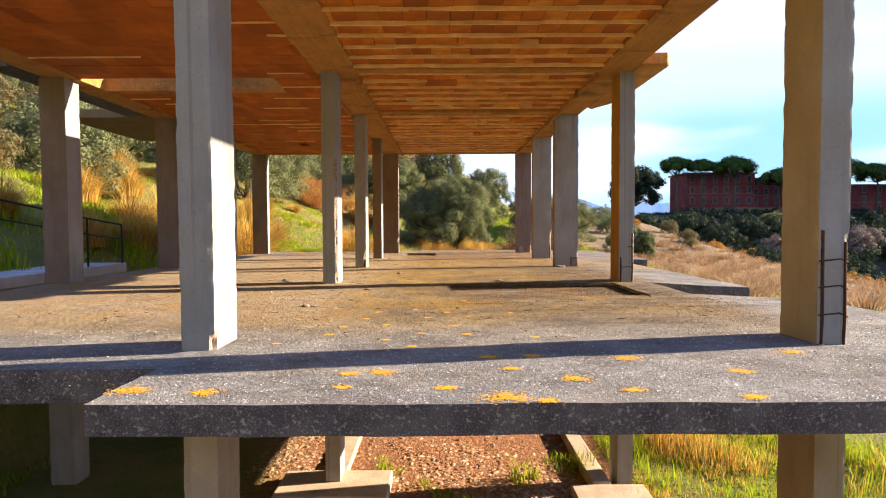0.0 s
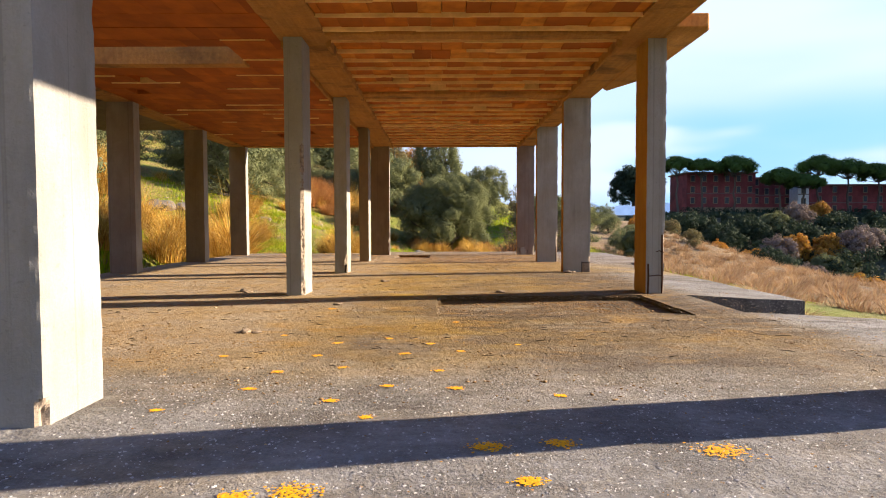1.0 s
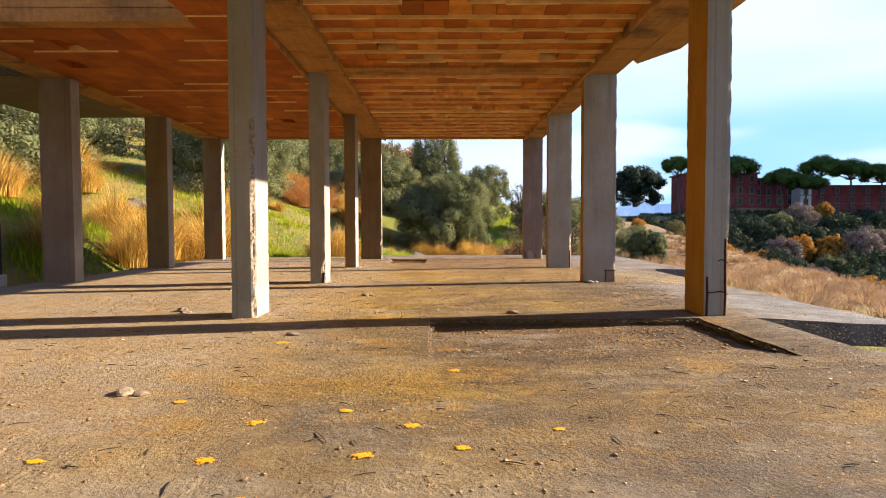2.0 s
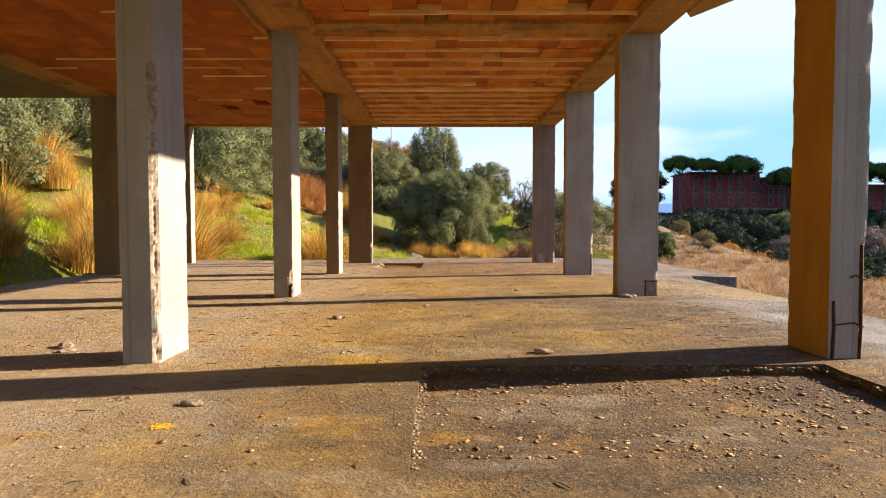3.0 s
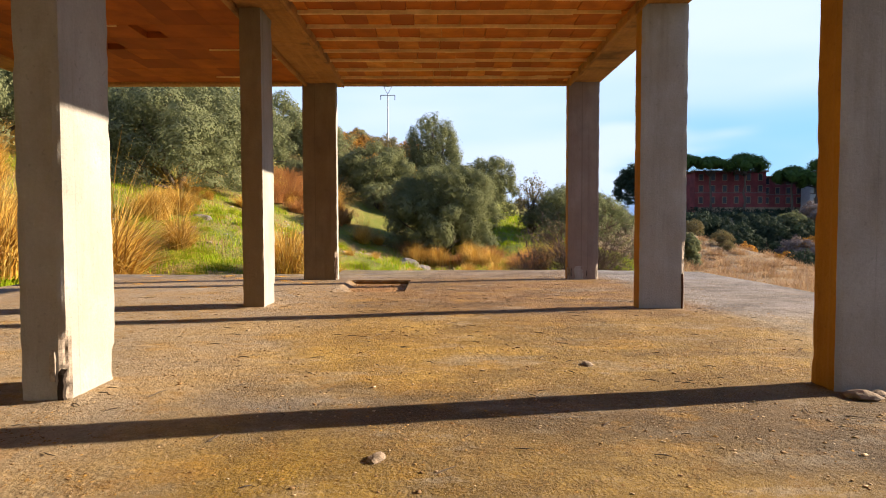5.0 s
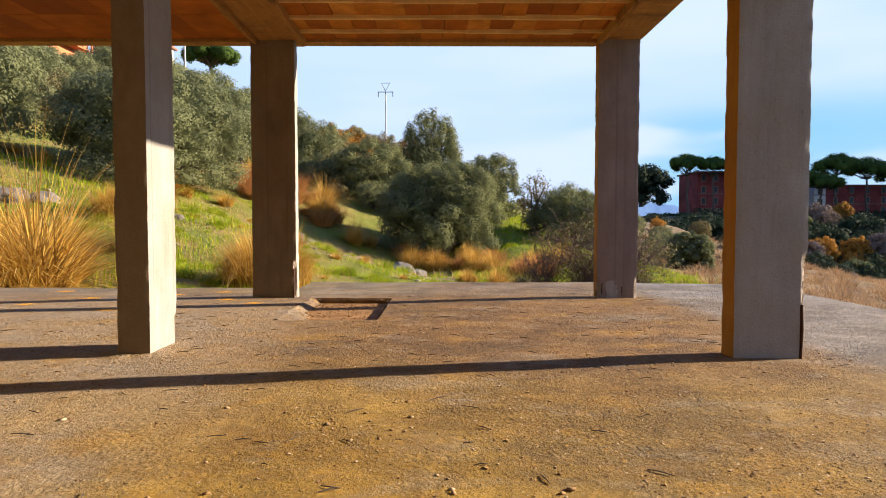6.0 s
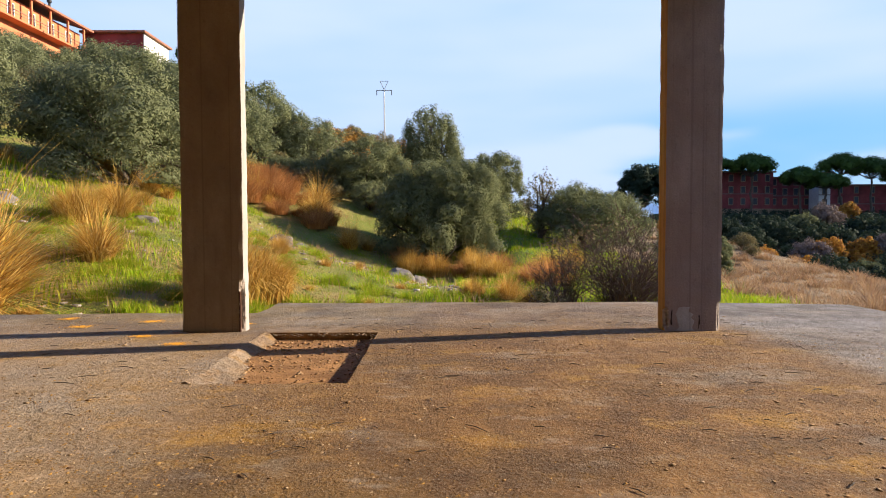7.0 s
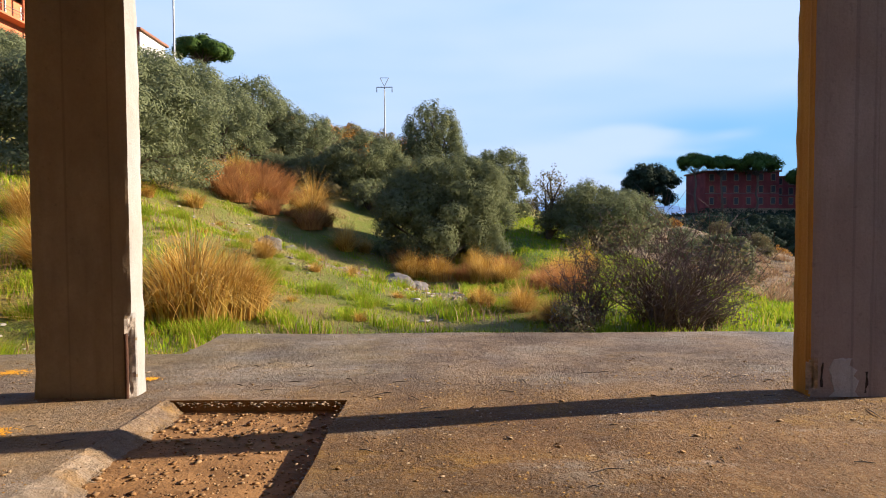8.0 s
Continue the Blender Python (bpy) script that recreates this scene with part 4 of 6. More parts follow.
# ---- plants ----
def leaf_cloud(name, lobes, count, size, mat, seed, shape=0.42, shell=0.55, split=True):
    """Many small leaf clumps spread through lobes (centre, radii): verts of one diamond-shaped blade each, with gaps left by noise."""
    r = np.random.RandomState(seed)
    # every lobe breaks up into small boughs over its surface
    C0 = np.array([c for c, _ in lobes])
    R0 = np.array([q for _, q in lobes])
    m = 13
    e = r.normal(size=(len(lobes), m, 3))
    e /= np.linalg.norm(e, axis=2)[..., None]
    C1 = (C0[:, None] + e * R0[:, None] * (0.55 + 0.35 * r.rand(len(lobes), m, 1))).reshape(-1, 3)
    R1 = (R0[:, None] * (0.30 + 0.22 * r.rand(len(lobes), m, 1))).reshape(-1, 3)
    if not split:
        C1, R1 = C0, R0
    vol = R1.prod(1) ** 0.7
    pick = r.choice(len(C1), size=int(count * 1.25), p=vol / vol.sum())
    C, R = C1[pick], R1[pick]
    d = r.normal(size=(len(pick), 3))
    d /= np.linalg.norm(d, axis=1)[:, None]
    rad = (shell + (1 - shell) * r.rand(len(pick)) ** 0.6)[:, None]
    P = C + d * R * rad * (1 + 0.12 * r.normal(size=(len(pick), 1)))
    P[:, 2] = np.maximum(P[:, 2], 0.02)
    g = np.sin(P[:, 0] * 3.1 / max(size * 4, .4) + seed) * np.cos(P[:, 1] * 2.7 / max(size * 4, .4)) * np.sin(P[:, 2] * 3.3 / max(size * 4, .4) + 1.0)
    keep = (g > -0.3) | (r.rand(len(P)) < 0.5)
    P, d = P[keep][:count], d[keep][:count]
    n = len(P)
    nrm = d + 0.13 * r.normal(size=(n, 3)) + np.array([0, 0, 0.35])
    nrm /= np.linalg.norm(nrm, axis=1)[:, None]
    a = np.cross(nrm, r.normal(size=(n, 3)))
    a /= np.linalg.norm(a, axis=1)[:, None]
    b = np.cross(nrm, a)
    s = size * (0.75 + 0.9 * r.rand(n))[:, None]
    V = np.stack([P - a * s * 0.5, P + b * s * shape * 0.5, P + a * s * 0.5, P - b * s * shape * 0.5], 1).reshape(-1, 3)
    F = np.arange(n * 4).reshape(n, 4)
    return mesh_arrays(name, V, F, mat)


def limb_line(p0, p1, rnd, n=5, sag=0.15):
    p0, p1 = Vector(p0), Vector(p1)
    L = (p1 - p0).length
    return [p0.lerp(p1, k / n) + Vector((rnd.uniform(-1, 1), rnd.uniform(-1, 1), rnd.uniform(-.5, .8))) * L * sag * (0 if k in (0, n) else 0.5) for k in range(n + 1)]


def build_tree(name, label, category, x, y, w, h, count, size, leaf, seed, low=0.12, lobes_n=11, depth=None, group="", z=None, shape=0.42, trunk_r=None):
    """Trunk, limbs and a crown of many leaf clumps grouped in uneven lobes. w: crown width, h: height, low: where the crown begins."""
    rnd = random.Random(seed)
    zb = float(ground_z(x, y)) if z is None else z
    t = thing(name, label, category, Matrix.Translation((x, y, zb - 0.05)), group)
    dp = depth or w
    tubes, lobes = [], []
    tr = trunk_r or 0.035 * h + 0.05
    top = (rnd.uniform(-.1, .1) * w, 0, h * (low + 0.25))
    tubes.append((limb_line((0, 0, -0.3), top, rnd, 5, 0.12), [tr * q for q in (1.5, 1.1, 0.95, 0.85, 0.75, 0.65)]))
    # boughs sit close together over an uneven dome; dark gaps open between them
    n = lobes_n * 6
    for k in range(n):
        u = (k + 0.5) / n
        a = k * 2.39996 + rnd.uniform(-.35, .35)
        el = 1 - 1.44 * u                                   # 1 at the top, below zero under the skirt
        ring = math.sqrt(max(0.0, 1 - el * el))
        bulge = 0.80 + 0.26 * noise.noise((math.cos(a) * 1.2 + seed * 3.7, math.sin(a) * 1.2, el * 1.4)) + rnd.uniform(-.11, .12)
        q = rnd.uniform(0.075, 0.13) * (0.8 if u < 0.12 else 1)
        c = (math.cos(a) * ring * w * 0.46 * bulge, math.sin(a) * ring * dp * 0.46 * bulge, h * (low + (1 - low) * (0.40 + 0.52 * el * bulge if el > 0 else 0.40 + 0.85 * el)))
        lobes.append((c, (w * q, dp * q, max(h * (1 - low), w * 0.6) * q * 0.95)))
        if k % 6 == 0:
            tubes.append((limb_line(top if k % 4 else (0, 0, h * low * 0.8), c, rnd, 4, 0.2), [tr * 0.5, tr * 0.38, tr * 0.28, tr * 0.18, tr * 0.06]))
    for k in range(5):
        a = 1.256 * k
        lobes.append(((math.cos(a) * w * 0.14, math.sin(a) * dp * 0.14, h * (low + (1 - low) * 0.42)), (w * 0.18, dp * 0.18, h * (1 - low) * 0.26)))
    part("trunk", join_tubes("trunk", tubes, MAT["bark"], 6), t, "grey twisted trunk and limbs")
    part("crown", leaf_cloud("crown", lobes, count, size, leaf, seed, shape, 0.45, split=False), t)
    return t


def build_pine(x, y, h, w, seed, z=None, count=2600, size=0.55):
    """Umbrella pine: bare trunk, spreading limbs, flat crown in layered cushions."""
    rnd = random.Random(seed)
    zb = float(ground_z(x, y)) if z is None else z
    t = thing("umbrella_pine", "tall umbrella pine with a flat spreading crown", "tree", Matrix.Translation((x, y, zb - 0.1)), "umbrella pines")
    tubes, lobes = [], []
    fork = (rnd.uniform(-.3, .3), 0, h * 0.62)
    tubes.append((limb_line((0, 0, -0.4), fork, rnd, 5, 0.06), [0.46, 0.40, 0.36, 0.33, 0.30, 0.26]))
    for k in range(22):
        a = 2.39996 * k + rnd.random() * .4
        f = min(0.88, math.sqrt(k / 21.0) * 0.88 + rnd.uniform(-.06, .06)) if k else 0
        c = (math.cos(a) * w * 0.5 * f, math.sin(a) * w * 0.5 * f, h * 0.87 - w * 0.25 * f * f + rnd.uniform(-.3, .3))
        lobes.append((c, (w * 0.145, w * 0.145, w * 0.13)))
        tubes.append((limb_line(fork, (c[0], c[1], c[2] - h * 0.04), rnd, 4, 0.12), [0.14, 0.11, 0.09, 0.06, 0.02]))
    part("trunk", join_tubes("trunk", tubes, MAT["bark"], 5), t, "bare reddish trunk and limbs")
    part("crown", leaf_cloud("crown", lobes, count, size, MAT["pine"], seed, 0.5, 0.5, split=False), t)
    return t


def blades(name, n, spread, h0, h1, width, lean, mat, seed, segs=3, base=0.18, droop_by=0.42):
    """Arching blades out of one tuft: thin tapering strips."""
    r = np.random.RandomState(seed)
    a = r.rand(n) * 2 * np.pi
    out = r.rand(n) ** 0.7
    p0 = np.stack([np.cos(a) * out * base * spread, np.sin(a) * out * base * spread, np.zeros(n)], 1)
    hh = h0 + (h1 - h0) * r.rand(n)
    ln = lean * (0.25 + 0.75 * out) * (0.7 + 0.6 * r.rand(n))
    aa = a + r.normal(size=n) * 0.5
    side = np.stack([-np.sin(aa), np.cos(aa), np.zeros(n)], 1)
    V, F = [], []
    for k in range(segs + 1):
        t = k / segs
        droop = ln * t ** 1.8
        zz = hh * (t - droop_by * np.minimum(ln / np.maximum(hh, .1), 1.6) * t ** 2.6)
        p = p0 + np.stack([np.cos(aa) * droop * spread, np.sin(aa) * droop * spread, zz], 1)
        w = width * (1 - 0.92 * t)
        V.append(np.stack([p - side * w, p + side * w], 1))
    V = np.stack(V, 1).reshape(-1, 3)          # n, segs+1, 2
    o = (np.arange(n) * (segs + 1) * 2)[:, None]
    for k in range(segs):
        F.append(np.concatenate([o + 2 * k, o + 2 * k + 1, o + 2 * k + 3, o + 2 * k + 2], 1))
    return mesh_arrays(name, V, np.concatenate(F), mat)


def build_tussock(x, y, s, seed_mesh, turn, green=False, z=None):
    me, me2 = seed_mesh
    zb = float(ground_z(x, y)) if z is None else z
    t = thing("grass_tussock", "dry golden tussock of arching grass with tall stalks", "grass", Matrix.Translation((x, y, zb - 0.05)) @ Matrix.Rotation(turn, 4, "Z") @ Matrix.Scale(s, 4), "tussocks on the slope")
    part("blade_tuft", me, t)
    if me2 is not None:
        part("stalk", me2, t, "tall seeding stalks")
    return t


TUSSOCKS = [(blades("blade_tuft", 950, 1.0, 0.5, 1.3, 0.010, 1.2, MAT["straw"], 10 + k, 4, 0.26),
             blades("stalk", 45, 1.0, 1.3, 2.0, 0.008, 0.9, MAT["straw"], 40 + k, 4)) for k in range(4)]
MOUNDS = [(blades("blade_tuft", 1500, 1.0, 0.85, 1.5, 0.009, 0.80, MAT["straw"], 310 + k, 6, 0.55, 0.95),
           blades("stalk", 30, 1.0, 1.2, 1.7, 0.006, 0.5, MAT["straw"], 340 + k, 4)) for k in range(2)]
RUSSET = [(blades("blade_tuft", 800, 1.0, 0.5, 1.1, 0.013, 0.75, MAT["russet"], 360 + k, 4, 0.5), None) for k in range(3)]
LOWTUFT = [(blades("blade_tuft", 520, 1.0, 0.35, 0.8, 0.009, 0.7, MAT["straw"], 70 + k, 4, 0.25), None) for k in range(3)]


GREENTUFT = [(blades("blade_tuft", 520, 1.0, 0.25, 0.62, 0.007, 0.4, MAT["grass"], 270 + k, 3, 0.45), None) for k in range(3)]


def plant_tussocks():
    rnd = random.Random(11)
    big = [  # x, y, scale, kind: golden tuft, broad mound or russet bank
        (-7.9, 24.6, 1.5, "t"), (-9.4, 25.3, 1.35, "t"), (-7.1, 22.7, 2.0, "t"), (-7.5, 22.1, 1.3, "m"), (-8.0, 20.6, 1.45, "m"), (-8.9, 22.0, 1.2, "t"), (-11.1, 24.4, 1.3, "m"), (-12.0, 26.0, 1.2, "t"),
        (-7.4, 18.4, 0.95, "m"), (-8.0, 16.4, 1.0, "m"), (-9.4, 18.6, 1.0, "t"), (-8.2, 14.4, 0.9, "m"), (-7.5, 27.3, 1.15, "t"), (-9.8, 14.0, 0.9, "t"), (-11.6, 19.6, 1.1, "m"),
        (-16.9, 31.3, 1.7, "m"), (-15.7, 30.4, 1.2, "m"), (-18.2, 32.4, 1.3, "t"), (-23.9, 33.8, 1.7, "t"), (-25.2, 33.0, 1.7, "t"), (-22.6, 34.6, 1.6, "m"), (-24.8, 36.0, 1.6, "t"), (-20.6, 36.0, 1.4, "t"),
        (-3.75, 25.3, 1.4, "m"), (-3.25, 25.8, 1.0, "m"), (-4.1, 26.0, 1.0, "m"), (-4.4, 31.5, 0.7, "t"),
        (-0.4, 40.6, 1.0, "r"), (0.2, 40.0, 0.9, "m"), (-0.9, 39.9, 1.0, "m"), (1.9, 41.0, 1.0, "m"), (2.1, 38.6, 1.0, "m"), (1.4, 39.6, 0.8, "r"), (2.7, 37.2, 0.9, "m"), (3.0, 39.4, 1.0, "r"),
        (2.4, 26.2, 0.62, "t"), (2.0, 27.4, 0.6, "t"), (1.2, 28.0, 0.5, "m"), (3.4, 33.0, 0.9, "r"), (3.8, 31.4, 1.0, "r"), (4.2, 34.5, 0.9, "m"), (5.3, 37.0, 0.9, "t"), (6.2, 39.2, 1.0, "t"),
    ]
    for k in range(30):                         # the russet bank below the olive trees
        f = rnd.random()
        x, y = -10.2 + 8.4 * f + rnd.uniform(-1.3, 1.3), 46.6 - 4.4 * f + rnd.uniform(-2.6, 2.2)
        big.append((x, y, rnd.uniform(0.6, 1.5) * (1.1 - 0.3 * f), "r" if rnd.random() < 0.7 else "t"))
    for x, y, s, kind in big:
        pool = {"t": TUSSOCKS, "m": MOUNDS, "r": RUSSET}[kind]
        t = build_tussock(x, y, s * rnd.uniform(0.92, 1.08), pool[rnd.randrange(len(pool))], rnd.uniform(0, 6.28))
        if kind == "m":
            t["label"] = "broad drooping mound of dry golden grass"
        elif kind == "r":
            t["label"] = "tuft of russet brown winter grass on the bank"
    for _ in range(230):                        # fresh and dry tufts on the bank past the slab
        x, y = rnd.uniform(-11, 6), 21.0 + 17 * rnd.random() ** 1.4
        green = rnd.random() < 0.72
        t = build_tussock(x, y, rnd.uniform(0.3, 0.75) * (1 if green else 0.7), (GREENTUFT if green else LOWTUFT)[rnd.randrange(3)], rnd.uniform(0, 6.28))
        if green:
            t["label"] = "lush green tuft of grass on the slope"
    for _ in range(60):                         # the hill side
        x, y = rnd.uniform(-26, -9), rnd.uniform(8, 40)
        if x < -11 and 25 < y < 34:
            continue
        build_tussock(x, y, rnd.uniform(0.6, 1.15), (TUSSOCKS + MOUNDS + LOWTUFT)[rnd.randrange(9)], rnd.uniform(0, 6.28))


plant_tussocks()


def dry_slope():
    """The bleached grass of the valley side: tufts too many to count, in one mesh."""
    r = np.random.RandomState(77)
    base = blades("tuft", 120, 1.0, 0.3, 0.7, 0.016, 0.55, MAT["palestraw"], 170, 3, 0.45)
    co = np.zeros(len(base.vertices) * 3, np.float32)
    base.vertices.foreach_get("co", co)
    co = co.reshape(-1, 3)
    q = np.zeros(len(base.loops), np.int32)
    base.loops.foreach_get("vertex_index", q)
    q = q.reshape(-1, 4)
    bpy.data.meshes.remove(base)
    V, F, n = [], [], 0
    x, y = 8 + 30 * r.rand(640), 14 + 58 * r.rand(640)
    for px, py in zip(x, y):
        if px < 0.24 * py + 2.8:
            continue
        t, sc = r.rand() * 6.28, 0.6 + 0.8 * r.rand()
        c, d = math.cos(t) * sc, math.sin(t) * sc
        z = float(ground_z(px, py)) - 0.05
        V.append(np.stack([co[:, 0] * c - co[:, 1] * d + px, co[:, 0] * d + co[:, 1] * c + py, co[:, 2] * sc + z], 1))
        F.append(q + n)
        n += len(co)
    tagged(new("bleached_grass", mesh_arrays("bleached_grass", np.concatenate(V), np.concatenate(F), MAT["palestraw"])), "bleached dry grass over the valley slope", "grass", kind="stuff")


dry_slope()


def scatter_grass(name, label, region, n, h0, h1, width, mat, seed, density):
    """Blades standing over a stretch of ground, one by one. density(x, y) thins them out."""
    r = np.random.RandomState(seed)
    x0, x1, y0, y1 = region
    x, y = x0 + (x1 - x0) * r.rand(n), y0 + (y1 - y0) * r.rand(n)
    k = r.rand(n) < density(x, y)
    x, y = x[k], y[k]
    n = len(x)
    z = ground_z(x, y) - 0.02
    a = r.rand(n) * 2 * np.pi
    h = (h0 + (h1 - h0) * r.rand(n)) * (0.45 + 1.5 * clump(x, y, 1.3, seed * 1.0, -0.2, 0.9))
    ln = h * (0.2 + 0.5 * r.rand(n))
    P = np.stack([x, y, z], 1)
    s = np.stack([-np.sin(a), np.cos(a), 0 * a], 1) * width
    tip = P + np.stack([np.cos(a) * ln, np.sin(a) * ln, h], 1)
    mid = P + np.stack([np.cos(a) * ln * 0.3, np.sin(a) * ln * 0.3, h * 0.6], 1)
    V = np.stack([P - s, P + s, mid + s * 0.7, tip, mid - s * 0.7], 1).reshape(-1, 3)
    F = (np.array([(0, 1, 2), (0, 2, 4), (4, 2, 3)])[None] + (np.arange(n) * 5)[:, None, None]).reshape(-1, 3)
    return tagged(new(name, mesh_arrays(name, V, F, mat)), label, "grass", kind="stuff")


def clump(x, y, f, seed, lo, hi):
    return smooth01(lo, hi, wavy(x, y, f, seed) + 0.4 * wavy(x, y, f * 3.1, seed + 2))


def bare_strip(x, y):
    d = 0.6 * x + 0.8 * y
    return smooth01(23.8, 24.9, d) * smooth01(27.3, 26.3, d) * smooth01(-9.0, -6.5, x) * smooth01(4.0, 1.5, x)


def build_grass():
    scatter_grass("green_grass", "fresh green grass on the slope beyond the slab", (-16, 12, 20.6, 42), 230000, 0.04, 0.16, 0.010, MAT["grass"], 3,
                  lambda x, y: (0.06 + 0.94 * clump(x, y, 0.6, 2.0, -0.15, 0.35) * (0.35 + 0.65 * clump(x, y, 2.2, 7.0, -0.4, 0.3))) * (1 - 0.85 * bare_strip(x, y)))
    scatter_grass("green_grass", "short green grass along the slab's far rim", (-11, 8, 20.2, 29), 120000, 0.04, 0.17, 0.008, MAT["grass"], 13,
                  lambda x, y: (0.05 + 0.95 * clump(x, y, 0.9, 4.0, -0.2, 0.4)) * (0.12 + 0.88 * clump(x, y, 2.6, 5.0, -0.3, 0.3)))
    scatter_grass("green_grass", "fresh green grass on the bank beside the building", (-26, -6.2, 6, 36), 120000, 0.08, 0.28, 0.018, MAT["grass"], 5,
                  lambda x, y: (0.25 + 0.75 * clump(x, y, 0.5, 5.0, -0.5, 0.1)) * np.where((x > -16) & (y > 24), 0.2, 1.0))
    scatter_grass("green_grass", "bright green grass below the olive trees", (1.0, 12.5, 28.5, 64), 110000, 0.06, 0.22, 0.016, MAT["grass"], 23,
                  lambda x, y: (0.3 + 0.7 * clump(x, y, 0.5, 6.0, -0.5, 0.1)) * smooth01(12.5, 10.5, x))
    scatter_grass("green_grass", "bright green grass along the slab's valley side", (4.3, 7.5, 8, 24), 16000, 0.06, 0.2, 0.012, MAT["grass"], 29,
                  lambda x, y: 0.3 + 0.7 * clump(x, y, 0.7, 2.0, -0.4, 0.2))
    scatter_grass("dry_grass", "dry straw grass on the slope", (-20, 30, 20.6, 60), 160000, 0.06, 0.24, 0.010, MAT["palestraw"], 7,
                  lambda x, y: (0.42 + 0.6 * smooth01(9, 14, x)) * (0.2 + 0.8 * clump(x, y, 0.6, 9.0, -0.1, 0.4)))
    scatter_grass("weeds", "green weeds and straw below the slab's open side", (2.8, 9, 4, 16), 48000, 0.08, 0.36, 0.008, MAT["grass"], 8,
                  lambda x, y: (0.2 + 0.8 * clump(x, y, 0.9, 3.0, -0.2, 0.3)) * smooth01(9, 5.5, x) * smooth01(4, 5.5, y) * smooth01(16, 12, y))
    scatter_grass("dry_weeds", "dry straw below the slab's open side", (3.0, 9, 4, 16), 40000, 0.12, 0.40, 0.007, MAT["straw"], 9,
                  lambda x, y: (0.1 + 0.9 * clump(x, y, 0.9, 6.0, 0.0, 0.4)) * smooth01(9, 5.5, x) * smooth01(4, 5.5, y) * smooth01(16, 12, y))
    scatter_grass("weeds", "green weeds among the rubble under the slab", (-1.0, 2.4, 8.2, 10.4), 3500, 0.08, 0.3, 0.012, MAT["grass"], 18,
                  lambda x, y: clump(x, y, 1.8, 1.0, 0.2, 0.6))


build_grass()


def plant_trees():
    OL, OK = MAT["olive"], MAT["oak"]
    lab = "grey-green olive tree with a dense bushy crown"
    g = "olive trees"
    build_tree("olive_tree", lab, "tree", 0.55, 43.2, 6.9, 5.7, 120000, 0.095, OL, 1, 0.03, 17, group=g)
    build_tree("olive_tree", lab, "tree", -0.3, 58.5, 5.6, 8.4, 34000, 0.14, OL, 2, 0.04, group=g)
    build_tree("olive_tree", lab, "tree", 3.9, 53.0, 5.0, 5.2, 30000, 0.12, OL, 3, 0.0, group=g)
    build_tree("olive_tree", lab, "tree", 8.7, 47.0, 7.0, 4.2, 60000, 0.10, OL, 4, 0.0, 14, group=g)
    build_tree("shrub", "sparse winter shrub with thin brownish leaves", "shrub", 6.3, 47.5, 2.6, 4.4, 2600, 0.11, MAT["scrub"], 9, 0.1)
    build_tree("olive_tree", lab, "tree", 15.0, 46.0, 3.2, 2.6, 20000, 0.15, OL, 5, 0.0, group=g)
    build_tree("olive_tree", lab, "tree", -12.6, 38.8, 9.6, 5.8, 85000, 0.112, MAT["litolive"], 6, 0.0, 18, group=g)
    build_tree("olive_tree", lab, "tree", -20.5, 37.0, 8.5, 5.4, 40000, 0.13, MAT["litolive"], 7, 0.0, 14, group=g)
    build_tree("olive_tree", lab, "tree", -4.6, 54.0, 7.0, 4.6, 30000, 0.13, OL, 8, 0.0, group=g)
    # the thicket that covers the hill: a few plants of each kind, repeated
    rnd = random.Random(21)
    kinds = []
    for k in range(4):
        kinds.append(("olive", build_tree("olive_tree", lab, "tree", -14 - 6 * k, 60 + 4 * k, 8.0, 6.5, 20000, 0.17, MAT["litolive"], 20 + k, 0.0, 13, group="thicket on the hill")))
    for k, m in enumerate(("scrub", "scrub", "autumn")):
        kinds.append((m, build_tree("shrub", {"scrub": "brownish winter scrub", "autumn": "shrub in orange autumn leaf"}[m] + " on the hillside", "shrub", -10 + 3 * k, 84 + 3 * k, 5.5, 4.6, 11000, 0.15, MAT[m], 50 + k, 0.0, 11, group="thicket on the hill")))
    spots = []
    for _ in range(900):
        x, y = rnd.uniform(-58, -7), rnd.uniform(43, 104)
        if (x > -8.5 - 0.10 * (y - 45) and y < 62) or (x > -14.5 and y < 50.5):
            continue
        if all(math.hypot(x - p, y - q) > 4.4 for p, q in spots):
            spots.append((x, y))
    for x in range(-6, 40, 4):
        spots.append((x + rnd.uniform(-1, 1), 84 + rnd.uniform(-6, 8) - 0.2 * max(0, x)))
    for x, y in spots:
        w = rnd.random()
        pool = [q for q in kinds if (q[0] == "olive") == (w < (0.66 if y < 74 else 0.3))]
        m, proto = pool[rnd.randrange(len(pool))]
        brow = x / (y - 15.5)
        if -0.30 < brow < -0.04 and y > 58:           # brown scrub and autumn shrubs along the brow
            m, proto = kinds[6] if w < 0.22 and y > 70 else kinds[4 + int(w * 10) % 2] if w < 0.85 else kinds[0]
        if m == "autumn" and (rnd.random() < 0.3 or y < 70):
            m, proto = kinds[4]
        s = rnd.uniform(0.75, 1.1) * (0.7 if x > -8 else 1) * (0.68 if y > 68 else 0.78)
        copy_thing(proto, Matrix.Translation((x, y, float(ground_z(x, y)) - 0.1)) @ Matrix.Rotation(rnd.uniform(0, 6.28), 4, "Z") @ Matrix.Scale(s, 4))
